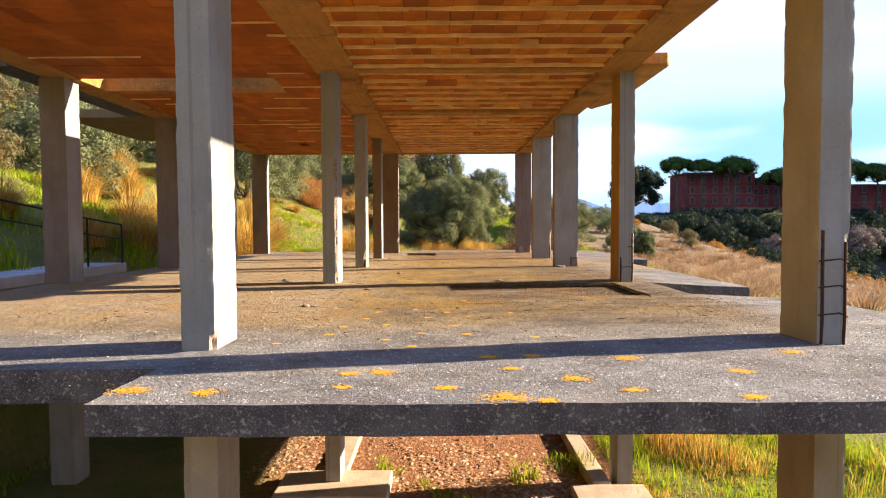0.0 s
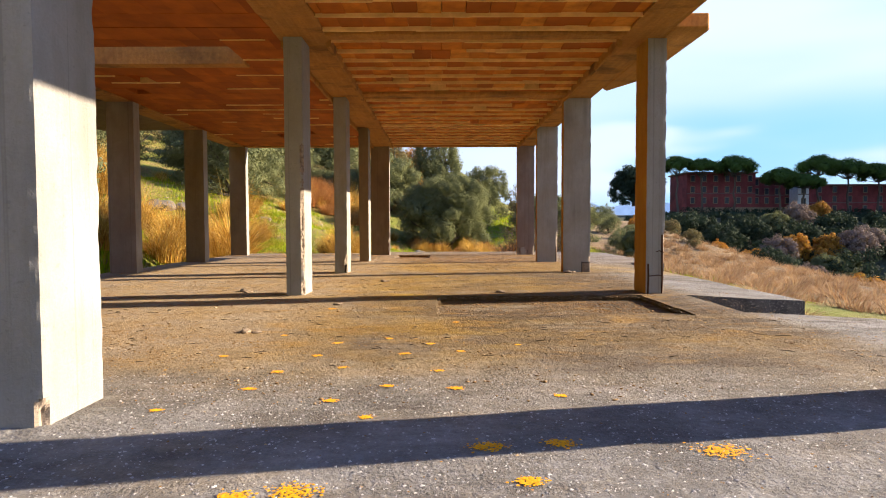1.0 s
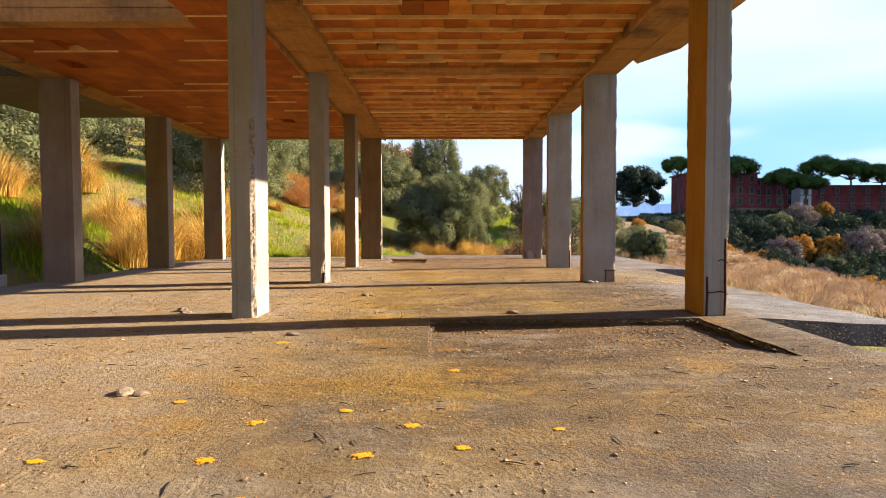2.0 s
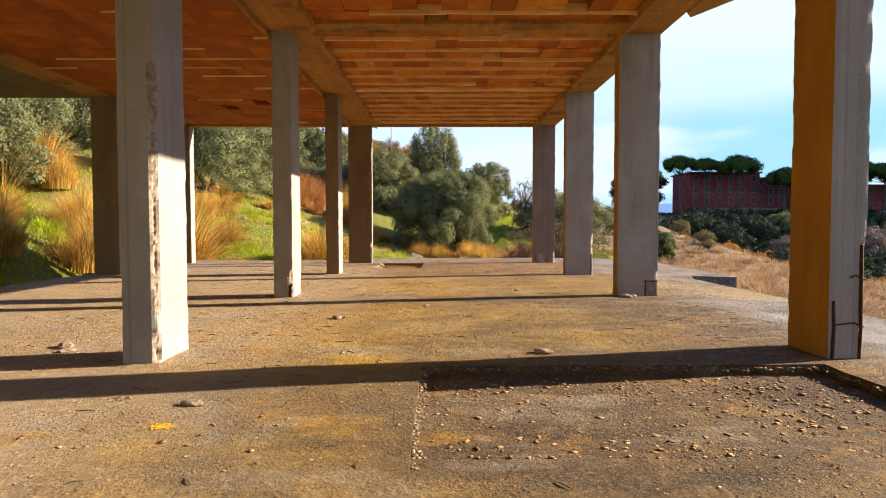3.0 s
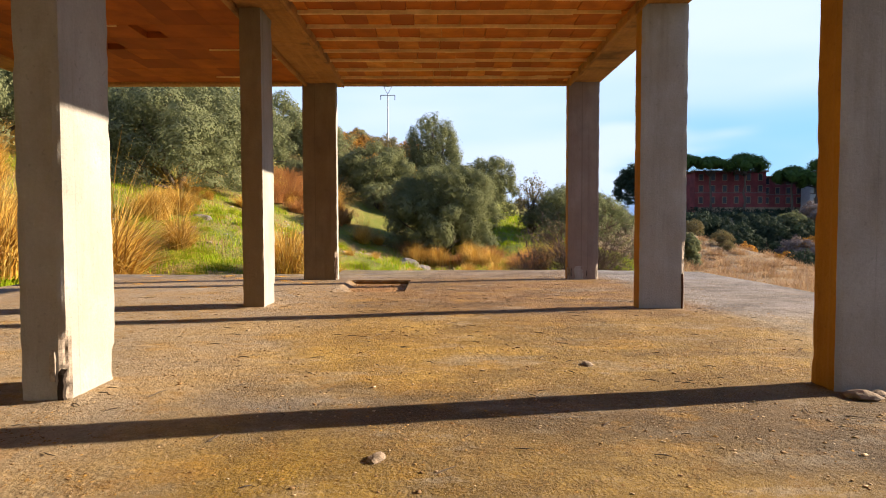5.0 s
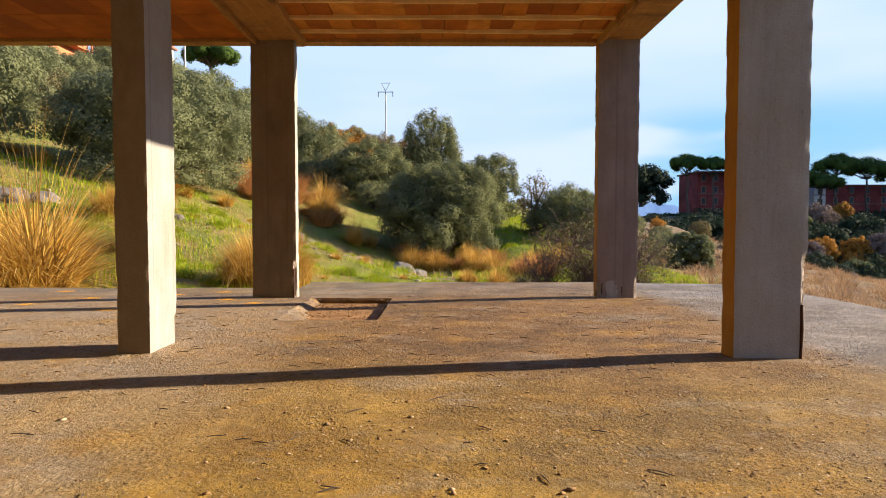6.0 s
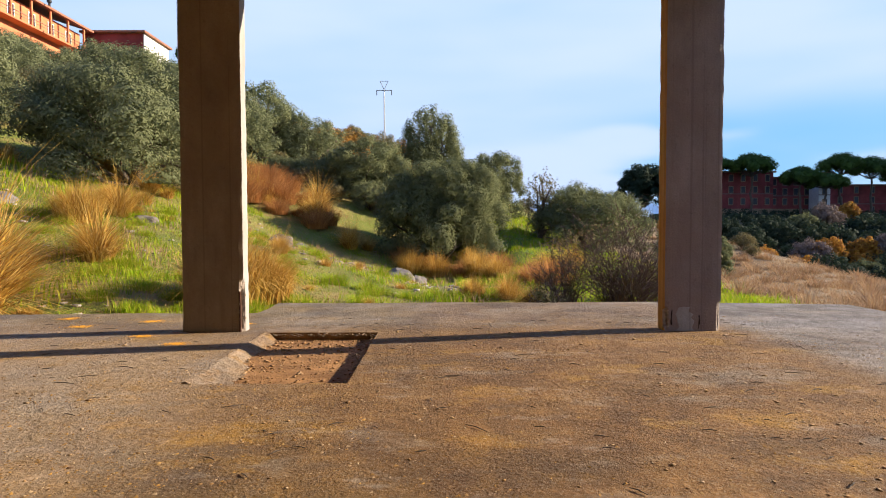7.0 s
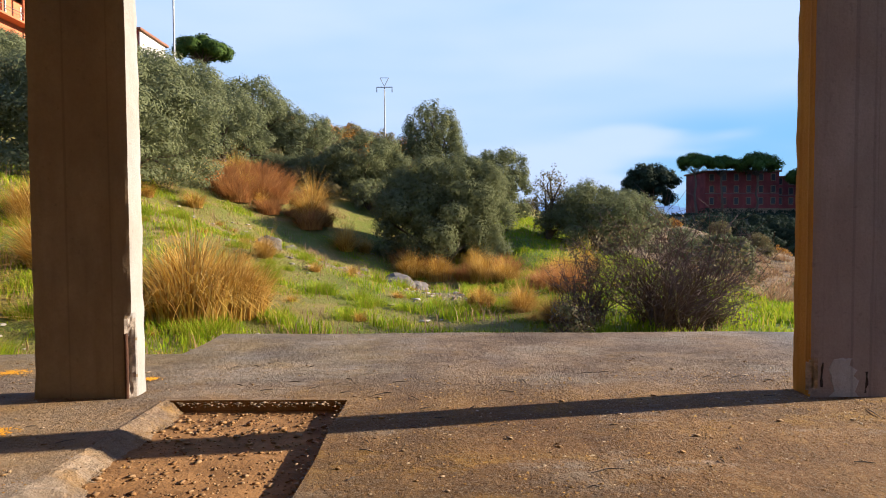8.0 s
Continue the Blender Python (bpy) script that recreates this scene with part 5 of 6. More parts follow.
    # the bank beside the building
    for k, (x, y, w, h) in enumerate([(-17.5, 28, 5.5, 4.5), (-19, 32, 6, 5.5), (-28, 24, 7, 6), (-30, 33, 8, 6), (-25, 29, 7, 6)]):
        build_tree("olive_tree", lab, "tree", x, y, w, h, 20000, 0.13, MAT["litolive"], 80 + k, 0.0, group=g)
    for x, y, sc in ((-17, 13, 0.5), (-19, 17, 0.6), (-21, 11, 0.7), (-16, 20, 0.45), (-22, 21, 0.7), (-25, 16, 0.8), (-18, 24, 0.5)):
        copy_thing(kinds[rnd.choice((4, 5))][1], Matrix.Translation((x, y, float(ground_z(x, y)) - 0.1)) @ Matrix.Rotation(rnd.uniform(0, 6.28), 4, "Z") @ Matrix.Scale(sc, 4))
    # dark round tree on the skyline and the wood across the valley
    build_tree("oak_tree", "dark round evergreen tree on the skyline", "tree", 67, 207, 18, 15, 16000, 0.75, OK, 90, 0.04, 15, z=7.5)
    protos = []
    for k, (m, w, h) in enumerate((("oak", 10, 8), ("oak", 9, 7), ("olive", 8, 6), ("haze_twig", 8, 7), ("autumn", 6, 6))):
        protos.append(build_tree("wood_tree", {"oak": "dark evergreen", "olive": "grey-green", "haze_twig": "leafless brown", "autumn": "orange-leaved"}[m] + " tree in the wood across the valley", "tree", 60 + 9 * k, 128 + 6 * k, w, h, 9000, 0.32, MAT[m], 100 + k, 0.0, 11, group="wood across the valley"))
    for k in range(250):
        x, y = rnd.uniform(30, 190), rnd.uniform(50, 182)
        if x < 33 + 0.14 * (y - 60):
            continue
        near = y < 125
        w = rnd.random()
        if near:
            proto = protos[4] if w < 0.16 else protos[2] if w < 0.5 else protos[3] if w < 0.75 else protos[rnd.randrange(2)]
        else:
            proto = protos[rnd.randrange(2)] if w < 0.85 else protos[2]
        z = float(ground_z(x, y)) - 0.3
        sc = min(rnd.uniform(0.6, 1.0), (0.4 + 0.0225 * y - z) / 7.6)
        if sc > 0.15:
            copy_thing(proto, Matrix.Translation((x, y, z)) @ Matrix.Rotation(rnd.uniform(0, 6.28), 4, "Z") @ Matrix.Scale(sc, 4))
    # dense dark wood and hedge below the villa, too many trees to count
    lobes = []
    for k in range(210):
        x, y = rnd.uniform(42, 165), rnd.uniform(112, 186)
        if x < 0.33 * y:
            continue
        z = float(ground_z(x, y)) - 0.5
        top = min(rnd.uniform(3.5, 6.5), 0.4 + 0.0225 * y - z)      # the terrace in front of the villa stays open
        if top > 1.2:
            lobes.append(((x, y, z + 0.5 * top), (rnd.uniform(2.2, 4.0), rnd.uniform(2.2, 4.0), 0.52 * top)))
    for k in range(46):
        x, y = 76 + 2.0 * k, 185.5 + rnd.uniform(-1, 1)
        lobes.append(((x, y, float(ground_z(x, y)) + 1.2), (1.9, 1.6, rnd.uniform(1.3, 1.9))))
    base = Vector((100, 150, -40))
    shifted = [((c[0] - base.x, c[1] - base.y, c[2] - base.z), q) for c, q in lobes]
    wood = new("far_wood", leaf_cloud("far_wood", shifted, 85000, 0.48, OK, 401, 0.5, 0.5))
    wood.location = base
    tagged(wood, "dense dark evergreen wood on the slope below the villa", "trees", kind="stuff")
    for x, y, k, sc in ((73.8, 125, 4, 1.15), (81.4, 126, 4, 1.05), (78.0, 122, 4, 0.8), (70.0, 124, 3, 1.0), (86.5, 125, 3, 1.1), (91.0, 128, 3, 1.0), (76.0, 118, 2, 0.9), (66.0, 112, 2, 0.9), (62.0, 108, 3, 0.9)):
        copy_thing(protos[k], Matrix.Translation((x, y, float(ground_z(x, y)) - 0.3)) @ Matrix.Rotation(0.7 * x, 4, "Z") @ Matrix.Scale(sc, 4))
    for x, y, q in ((-9.8, 84, 0.95), (-7.6, 87, 0.8), (-12.2, 82, 0.9), (-3.2, 70, 0.6), (2.6, 66, 0.6), (4.6, 70, 0.6), (-16.0, 78, 0.8)):
        copy_thing(kinds[6][1], Matrix.Translation((x, y, float(ground_z(x, y)) - 0.1)) @ Matrix.Rotation(rnd.uniform(0, 6.28), 4, "Z") @ Matrix.Scale(q, 4))
    for k in range(60):                     # low scrub between the trees of the near hill
        x, y = rnd.uniform(-11, 3), rnd.uniform(50, 62)
        if math.hypot(x - 0.3, y - 43.2) < 3:
            continue
        proto = kinds[rnd.choice((0, 1, 4, 5, 5))][1]
        copy_thing(proto, Matrix.Translation((x, y, float(ground_z(x, y)) - 0.1)) @ Matrix.Rotation(rnd.uniform(0, 6.28), 4, "Z") @ Matrix.Scale(rnd.uniform(0.2, 0.42), 4))
    for k in range(12):                     # low scrub on the dry slope
        x, y = rnd.uniform(12, 30), rnd.uniform(28, 74)
        if x > 16 + 0.2 * y or x < 0.17 * y + 4:
            continue
        proto = kinds[rnd.choice((0, 1, 4, 5))][1]
        copy_thing(proto, Matrix.Translation((x, y, float(ground_z(x, y)) - 0.1)) @ Matrix.Rotation(rnd.uniform(0, 6.28), 4, "Z") @ Matrix.Scale(rnd.uniform(0.18, 0.42), 4))


plant_trees()


def build_bare_shrub(x, y, w, h, n, seed, leaf=None):
    """Leafless shrub: stems that fork into fine twigs."""
    rnd = random.Random(seed)
    z = float(ground_z(x, y))
    t = thing("bare_shrub", "leafless twiggy shrub beside the slab", "shrub", Matrix.Translation((x, y, z - 0.05)))
    tubes = []
    for _ in range(n):
        a, f = rnd.uniform(0, 6.28), rnd.random() ** 0.6
        tip = Vector((math.cos(a) * w * 0.5 * f, math.sin(a) * w * 0.5 * f, h * rnd.uniform(0.5, 1.0) * (1 - 0.35 * f * f)))
        line = limb_line((rnd.uniform(-.12, .12) * w, rnd.uniform(-.12, .12) * w, 0), tip, rnd, 4, 0.22)
        tubes.append((line, [0.014, 0.011, 0.008, 0.005, 0.002]))
        for _ in range(4):
            k = rnd.randrange(1, 4)
            p = line[k].lerp(line[k + 1], rnd.random())
            q = p + Vector((rnd.uniform(-1, 1), rnd.uniform(-1, 1), rnd.uniform(-.2, 1))) * h * 0.22
            tubes.append((limb_line(p, q, rnd, 2, 0.2), [0.005, 0.004, 0.0015]))
    part("twig_tangle", join_tubes("twig_tangle", tubes, MAT["twig"], 3, False), t)
    if leaf:
        lobes = [((0, 0, h * 0.5), (w * 0.42, w * 0.42, h * 0.45))]
        tagged(part("leaf_cover", leaf_cloud("leaf_cover", lobes, leaf, 0.05, MAT["scrub"], seed, 0.5, 0.2), t), kind="stuff")


build_bare_shrub(4.2, 25.6, 3.6, 2.5, 210, 1, 1500)
build_bare_shrub(3.0, 26.0, 1.8, 1.7, 80, 2, 500)
build_bare_shrub(2.4, 24.6, 1.0, 0.9, 50, 3, 900)
build_bare_shrub(5.6, 27.0, 2.2, 1.9, 70, 4, 2500)


def build_rock(x, y, s, seed, dz=0.0):
    rnd = random.Random(seed)
    bm = bmesh.new()
    bmesh.ops.create_icosphere(bm, subdivisions=3, radius=1)
    for v in bm.verts:
        n = noise.noise(v.co * 1.3 + Vector((seed, 0, 0))) * 0.35 + noise.noise(v.co * 4 + Vector((0, seed, 0))) * 0.10
        v.co = v.co * (1 + n)
        v.co.x *= s * 1.3
        v.co.y *= s
        v.co.z *= s * 0.65
    me = bpy.data.meshes.new("rock")
    bm.to_mesh(me)
    bm.free()
    me.materials.append(MAT["limestone"])
    ob = new("rock", me)
    ob.matrix_world = Matrix.Translation((x, y, float(ground_z(x, y)) + dz)) @ Matrix.Rotation(rnd.uniform(0, 6), 4, "Z")
    return tagged(ob, "weathered grey limestone boulder lying in the grass", "rock", "boulders on the slope")


for k, (x, y, s) in enumerate([(-1.0, 34.0, 0.55), (-0.4, 34.7, 0.35), (-13.0, 30.1, 0.6), (-12.2, 30.7, 0.4), (-5.5, 35.4, 0.5), (-4.9, 35.9, 0.35), (-2.6, 37.4, 0.3), (-8.8, 32.0, 0.3)]):
    build_rock(x, y, s, k + 3)


# ---- gravel and rubble ----
def scatter_stones(name, label, pts, sizes, mat, seed):
    """Small angular stones: squashed, jittered octahedra lying on their support."""
    r = np.random.RandomState(seed)
    n = len(pts)
    base = np.array([(x, y, z) for z in (-1, 1) for x, y in ((-1, -1), (1, -1), (1, 1), (-1, 1))], float) * 0.62
    tri = np.array([(0, 2, 1), (0, 3, 2), (4, 5, 6), (4, 6, 7), (0, 1, 5), (0, 5, 4), (1, 2, 6), (1, 6, 5), (2, 3, 7), (2, 7, 6), (3, 0, 4), (3, 4, 7)])
    s = sizes[:, None, None] * (0.45 + 0.9 * r.rand(n, 8, 3)) * np.array([1.3, 0.85, 0.30])
    a = r.rand(n) * 6.28
    ca, sa = np.cos(a), np.sin(a)
    B = base[None] * s
    X = B[..., 0] * ca[:, None] - B[..., 1] * sa[:, None]
    Y = B[..., 0] * sa[:, None] + B[..., 1] * ca[:, None]
    V = np.stack([X, Y, B[..., 2]], -1) + (pts + np.stack([0 * sizes, 0 * sizes, sizes * 0.2], 1))[:, None]
    F = (tri[None] + (np.arange(n) * 8)[:, None, None]).reshape(-1, 3)
    return tagged(new(name, mesh_arrays(name, V.reshape(-1, 3), F, mat)), label, "gravel", kind="stuff")


def scatter_chips(name, label, pts, sizes, mat, seed):
    """Flat angular chips: four-cornered flakes with an off-centre ridge point."""
    r = np.random.RandomState(seed)
    n = len(pts)
    a = r.rand(n, 1) * 6.28 + np.arange(4)[None] * 1.5708 + 0.9 * (r.rand(n, 4) - 0.5)
    q = sizes[:, None] * (0.55 + 0.9 * r.rand(n, 4))
    stretch = 0.55 + 0.45 * r.rand(n, 1)
    t = r.rand(n, 1) * 6.28
    u, v = np.cos(a) * q, np.sin(a) * q * stretch
    X = u * np.cos(t) - v * np.sin(t) + pts[:, :1]
    Y = u * np.sin(t) + v * np.cos(t) + pts[:, 1:2]
    Z = np.repeat(pts[:, 2:3], 4, 1) + sizes[:, None] * (0.25 * r.rand(n, 4) - 0.15)
    top = pts + np.stack([sizes * (r.rand(n) - 0.5), sizes * (r.rand(n) - 0.5), sizes * (0.3 + 0.4 * r.rand(n))], 1)
    V = np.concatenate([np.stack([X, Y, Z], -1), top[:, None]], 1).reshape(-1, 3)
    F = (np.array([(0, 1, 4), (1, 2, 4), (2, 3, 4), (3, 0, 4)])[None] + (np.arange(n) * 5)[:, None, None]).reshape(-1, 3)
    return tagged(new(name, mesh_arrays(name, V, F, mat)), label, "gravel", kind="stuff")


def floor_gravel():
    r = np.random.RandomState(3)
    n = 430000
    x, y = -4.5 + 8.0 * r.rand(n), 3.6 + 15.6 * r.rand(n)
    d = 0.10 + 0.90 * clump(x, y, 1.1, 3.0, -0.1, 0.8) * (0.4 + 0.6 * clump(x, y, 3.7, 8.0, -0.4, 0.5))
    d = d * (0.12 + 0.88 * smooth01(5.0, 6.6, y)) * (1 - 0.6 * smooth01(2.4, 3.2, x)) * (1 - 0.6 * smooth01(-2.0, -3.5, x))
    for x0, x1, y0, y1, dep in FLOOR_RECTS:
        d = np.where((x > x0) & (x < x1) & (y > y0) & (y < y1), d * 0.35, d)
    k = r.rand(n) < d
    x, y = x[k], y[k]
    z = np.array([slab_swell(p, q) for p, q in zip(x, y)])
    for x0, x1, y0, y1, dep in FLOOR_RECTS:
        ins = (x > x0) & (x < x1) & (y > y0) & (y < y1)
        z[ins] -= dep * (np.clip((y[ins] - 7.5) / 0.5, 0, 1) if x1 > 1 else 1)
    s = 0.0035 + 0.006 * r.rand(len(x)) ** 1.5 + 0.006 * r.rand(len(x)) ** 14
    scatter_chips("floor_gravel", "grit and small stones strewn over the floor slab", np.stack([x, y, z - 0.001], 1), s, MAT["stone"], 6)
    # larger pebbles and flakes of pale mortar, lying in drifts
    n = 36000
    x, y = -4.5 + 8.3 * r.rand(n), 4.9 + 14.6 * r.rand(n)
    d = 0.10 + 0.90 * clump(x, y, 1.3, 5.0, -0.3, 0.8) * (0.25 + 0.75 * clump(x, y, 4.1, 2.0, -0.2, 0.6))
    for x0, x1, y0, y1, dep in FLOOR_RECTS:
        d = np.where((x > x0 - 0.05) & (x < x1 + 0.05) & (y > y0 - 0.05) & (y < y1 + 0.05), 0, d)
    k = (r.rand(n) < d) & np.array([slab_has(p, q) for p, q in zip(x, y)])
    x, y = x[k], y[k]
    z = np.array([slab_swell(p, q) for p, q in zip(x, y)])
    s = 0.0035 + 0.006 * r.rand(len(x)) ** 2 + 0.010 * r.rand(len(x)) ** 14
    scatter_stones("floor_pebbles", "pale pebbles and flakes of mortar strewn over the floor slab", np.stack([x, y, z], 1), s, MAT["pebble"], 16)
    # bare aggregate standing out of the washed front rim
    n = 22000
    x, y = -5.6 + 9.8 * r.rand(n), 3.42 + 2.0 * r.rand(n) ** 1.3
    k = np.array([slab_has(p, q) for p, q in zip(x, y)])
    x, y = x[k], y[k]
    z = np.array([slab_swell(p, q) for p, q in zip(x, y)])
    scatter_chips("rim_aggregate", "coarse grey aggregate standing out of the slab's washed rim", np.stack([x, y, z], 1), 0.003 + 0.006 * r.rand(len(x)) ** 2, MAT["aggregate"], 36)
    # thin dark sticks and splinters
    rnd = random.Random(9)
    tubes = []
    for _ in range(650):
        px, py = rnd.uniform(-3.2, 3.2), rnd.uniform(5.6, 19.4)
        a, L = rnd.gauss(0, 0.7), rnd.uniform(0.015, 0.04) * (1.7 if rnd.random() < 0.1 else 1)
        if any(x0 - .1 < px < x1 + .1 and y0 - .1 < py < y1 + .1 for x0, x1, y0, y1, _ in FLOOR_RECTS) or not slab_has(px, py):
            continue
        zz = slab_swell(px, py) + 0.004
        e = Vector((math.cos(a), math.sin(a), 0)) * L
        p = Vector((px, py, zz))
        tubes.append(([p - e, p + Vector((0, rnd.uniform(-.2, .2) * L, 0.003)), p + e], [0.0016, 0.0028, 0.0012]))
    tagged(new("dry_sticks", join_tubes("dry_sticks", tubes, MAT["bark"], 4, False)), "thin dark sticks and splinters strewn over the floor slab", "twigs", kind="stuff")
    # broken clay in the hollows
    px, py = 0.2 + 2.2 * r.rand(2200), 7.7 + 1.3 * r.rand(2200)
    qx, qy = -1.03 + 0.88 * r.rand(1300), 17.0 + 1.55 * r.rand(1300)
    P = np.concatenate([np.stack([px, py, -0.06 * np.clip((py - 7.5) / 0.5, 0, 1)], 1), np.stack([qx, qy, 0 * qx - 0.06], 1)])
    scatter_stones("hollow_rubble", "crumbled clay and mortar lying in the floor's hollows", P, 0.003 + 0.005 * r.rand(len(P)) + 0.014 * r.rand(len(P)) ** 7, MAT["brickbit"], 7)
    # crumbs of mortar broken from the hollows' edges
    L = []
    for x0, x1, y0, y1, dep in FLOOR_RECTS:
        m = int(520 * (x1 - x0 + y1 - y0))
        u = r.rand(m)
        e = r.normal(size=m) * 0.022
        side = r.randint(0, 3, m)
        ex = np.where(side == 0, x0 + e, np.where(side == 1, x1 + e, x0 + (x1 - x0) * u))
        ey = np.where(side == 2, y1 + e, y0 + (y1 - y0) * u)
        L.append(np.stack([ex, ey, -0.012 - 0.02 * r.rand(m)], 1))
    L = np.concatenate(L)
    scatter_stones("edge_crumbs", "crumbled mortar along the broken edges of the hollows", L, 0.003 + 0.012 * r.rand(len(L)) ** 3, MAT["crumb"], 27)
    # heap of red rubble below
    ux, uy = -3.0 + 5.4 * r.rand(16000), 7.0 + 6.5 * r.rand(16000)
    k = 0.15 + 0.85 * clump(ux, uy, 0.9, 4.0, -0.4, 0.4) > r.rand(16000)
    ux, uy = ux[k], uy[k]
    scatter_chips("red_rubble", "broken brick and red earth under the slab", np.stack([ux, uy, ground_z(ux, uy)], 1), 0.012 + 0.045 * r.rand(len(ux)) ** 2.5, MAT["rubble"], 8)


floor_gravel()


def build_pit_rim():
    """Crumbled mortar sloping down along one side of the far hollow."""
    verts, faces = [], []
    n = 40
    for k in range(n + 1):
        y = 16.97 + 1.58 * k / n
        w = 0.10 + 0.10 * abs(noise.noise((y * 4, 0, 1))) + 0.12 * max(0, 1 - abs(y - 17.3) / 0.5)
        for f, z in ((-0.03, 0.004), (0.12, 0.0), (0.45, -0.022), (0.8, -0.05), (1.1, -0.066)):
            verts.append((-1.06 + f * w, y, z + 0.03 * noise.noise((f * 9, y * 17, 2)) * (0 if f < 0 else 1)))
    for k in range(n):
        for i in range(4):
            o = k * 5 + i
            faces.append((o, o + 1, o + 6, o + 5))
    tagged(new("mortar_bank", mesh_from("mortar_bank", verts, faces, MAT["slab"])), "crumbled mortar sloping into the sunken pit", "mortar", kind="structure")


build_pit_rim()


def slope_stones():
    r = np.random.RandomState(31)
    x, y = -14 + 18 * r.rand(6000), 20.8 + 22 * r.rand(6000)
    k = np.maximum(0.5 * clump(x, y, 0.6, 7.0, 0.1, 0.7), bare_strip(x, y)) > r.rand(6000)
    x, y = x[k], y[k]
    scatter_stones("slope_stones", "pale limestone chips lying in the grass", np.stack([x, y, ground_z(x, y)], 1), 0.025 + 0.10 * r.rand(len(x)) ** 4, MAT["palerock"], 33)


slope_stones()


def build_lichen():
    """Crusts of orange lichen: each patch is a ragged cluster of tiny flat scales lying on the slab."""
    spots = [(0.37, 3.49, 0.15), (-0.28, 3.98, 0.10), (-0.46, 3.95, 0.06), (-0.45, 3.68, 0.05), (-1.12, 3.60, 0.09), (-1.50, 3.62, 0.12), (0.77, 3.82, 0.09), (0.08, 3.66, 0.07),
             (0.56, 3.42, 0.06), (1.74, 3.98, 0.09), (1.55, 3.48, 0.07), (1.02, 3.60, 0.06), (0.46, 4.05, 0.06), (0.35, 4.35, 0.08), (0.62, 4.38, 0.07), (1.2, 4.30, 0.10), (2.3, 4.45, 0.09),
             (-0.61, 5.9, 0.06), (-0.06, 5.93, 0.06), (-0.4, 5.6, 0.05), (0.16, 5.5, 0.05), (-0.1, 5.2, 0.06), (-0.8, 5.15, 0.06), (-0.35, 4.95, 0.06), (0.3, 7.2, 0.05),
             (-0.9, 8.0, 0.08), (-1.9, 5.6, 0.06), (-1.2, 5.9, 0.05), (-0.75, 5.5, 0.06), (-0.55, 6.3, 0.07), (-0.2, 6.45, 0.05), (0.1, 6.25, 0.06), (0.3, 6.0, 0.05), (0.25, 5.15, 0.07), (0.75, 5.0, 0.05), (-0.15, 4.7, 0.06), (-1.0, 6.6, 0.05), (0.7, 6.2, 0.04), (-2.8, 18.9, 0.10), (-3.6, 18.5, 0.09), (-2.0, 18.4, 0.08), (-2.9, 17.6, 0.08), (-4.4, 19.3, 0.12), (-4.0, 18.0, 0.08), (-1.1, 4.8, 0.05), (-1.6, 18.1, 0.08), (-2.3, 19.2, 0.10), (-1.35, 19.0, 0.05), (-3.2, 19.4, 0.10)]
    r = np.random.RandomState(12)
    V, F = [], []
    for x, y, s in spots:
        s = s if y < 4.6 else s * (1.3 if y > 17 else 0.6)
        for _ in range(int(60 + 2200 * s)):
            d = r.normal(size=2) * s * (0.42, 0.30)
            q = 0.002 + 0.005 * r.rand()
            z = 0.0045 + 0.0015 * r.rand() + slab_swell(x + d[0], y + d[1])
            o, a0 = len(V), r.rand() * 6
            for k in range(5):
                V.append((x + d[0] + q * math.cos(a0 + 1.256 * k), y + d[1] + q * math.sin(a0 + 1.256 * k), z - 0.001))
            V.append((x + d[0], y + d[1], z))
            F += [(o + k, o + (k + 1) % 5, o + 5) for k in range(5)]
    tagged(new("orange_lichen", mesh_arrays("orange_lichen", np.array(V), np.array(F), MAT["lichen"])), "crusty patches of orange lichen on the slab", "lichen", kind="stuff")


build_lichen()


def build_chunk(x, y, s, seed, mat="stone", z=0.0):
    bm = bmesh.new()
    bmesh.ops.create_icosphere(bm, subdivisions=2, radius=1)
    for v in bm.verts:
        v.co *= 1 + 0.35 * noise.noise(v.co * 2.4 + Vector((seed * 2.3, 0, 0)))
        v.co.x *= s * 1.6
        v.co.y *= s
        v.co.z = max(v.co.z * s * 0.55, -0.2 * s)
    me = bpy.data.meshes.new("mortar_lump")
    bm.to_mesh(me)
    bm.free()
    me.materials.append(MAT[mat])
    ob = new("mortar_lump", me)
    ob.matrix_world = Matrix.Translation((x, y, z + 0.2 * s)) @ Matrix.Rotation(seed * 1.7, 4, "Z")
    return tagged(ob, "crumbled lump of mortar lying on the slab", "debris", "lumps on the floor")


for k, (x, y, s) in enumerate([(-1.34, 6.74, 0.04), (-1.25, 6.72, 0.025), (-0.67, 10.82, 0.042), (-0.61, 10.85, 0.025), (-2.3, 9.6, 0.05), (-2.2, 9.45, 0.035), (2.35, 12.32, 0.05), (2.46, 12.36, 0.035), (0.9, 9.4, 0.04), (0.1, 11.6, 0.03), (-0.9, 8.3, 0.035), (1.2, 13.0, 0.03)]):
    build_chunk(x, y, s, k + 1, "lump")


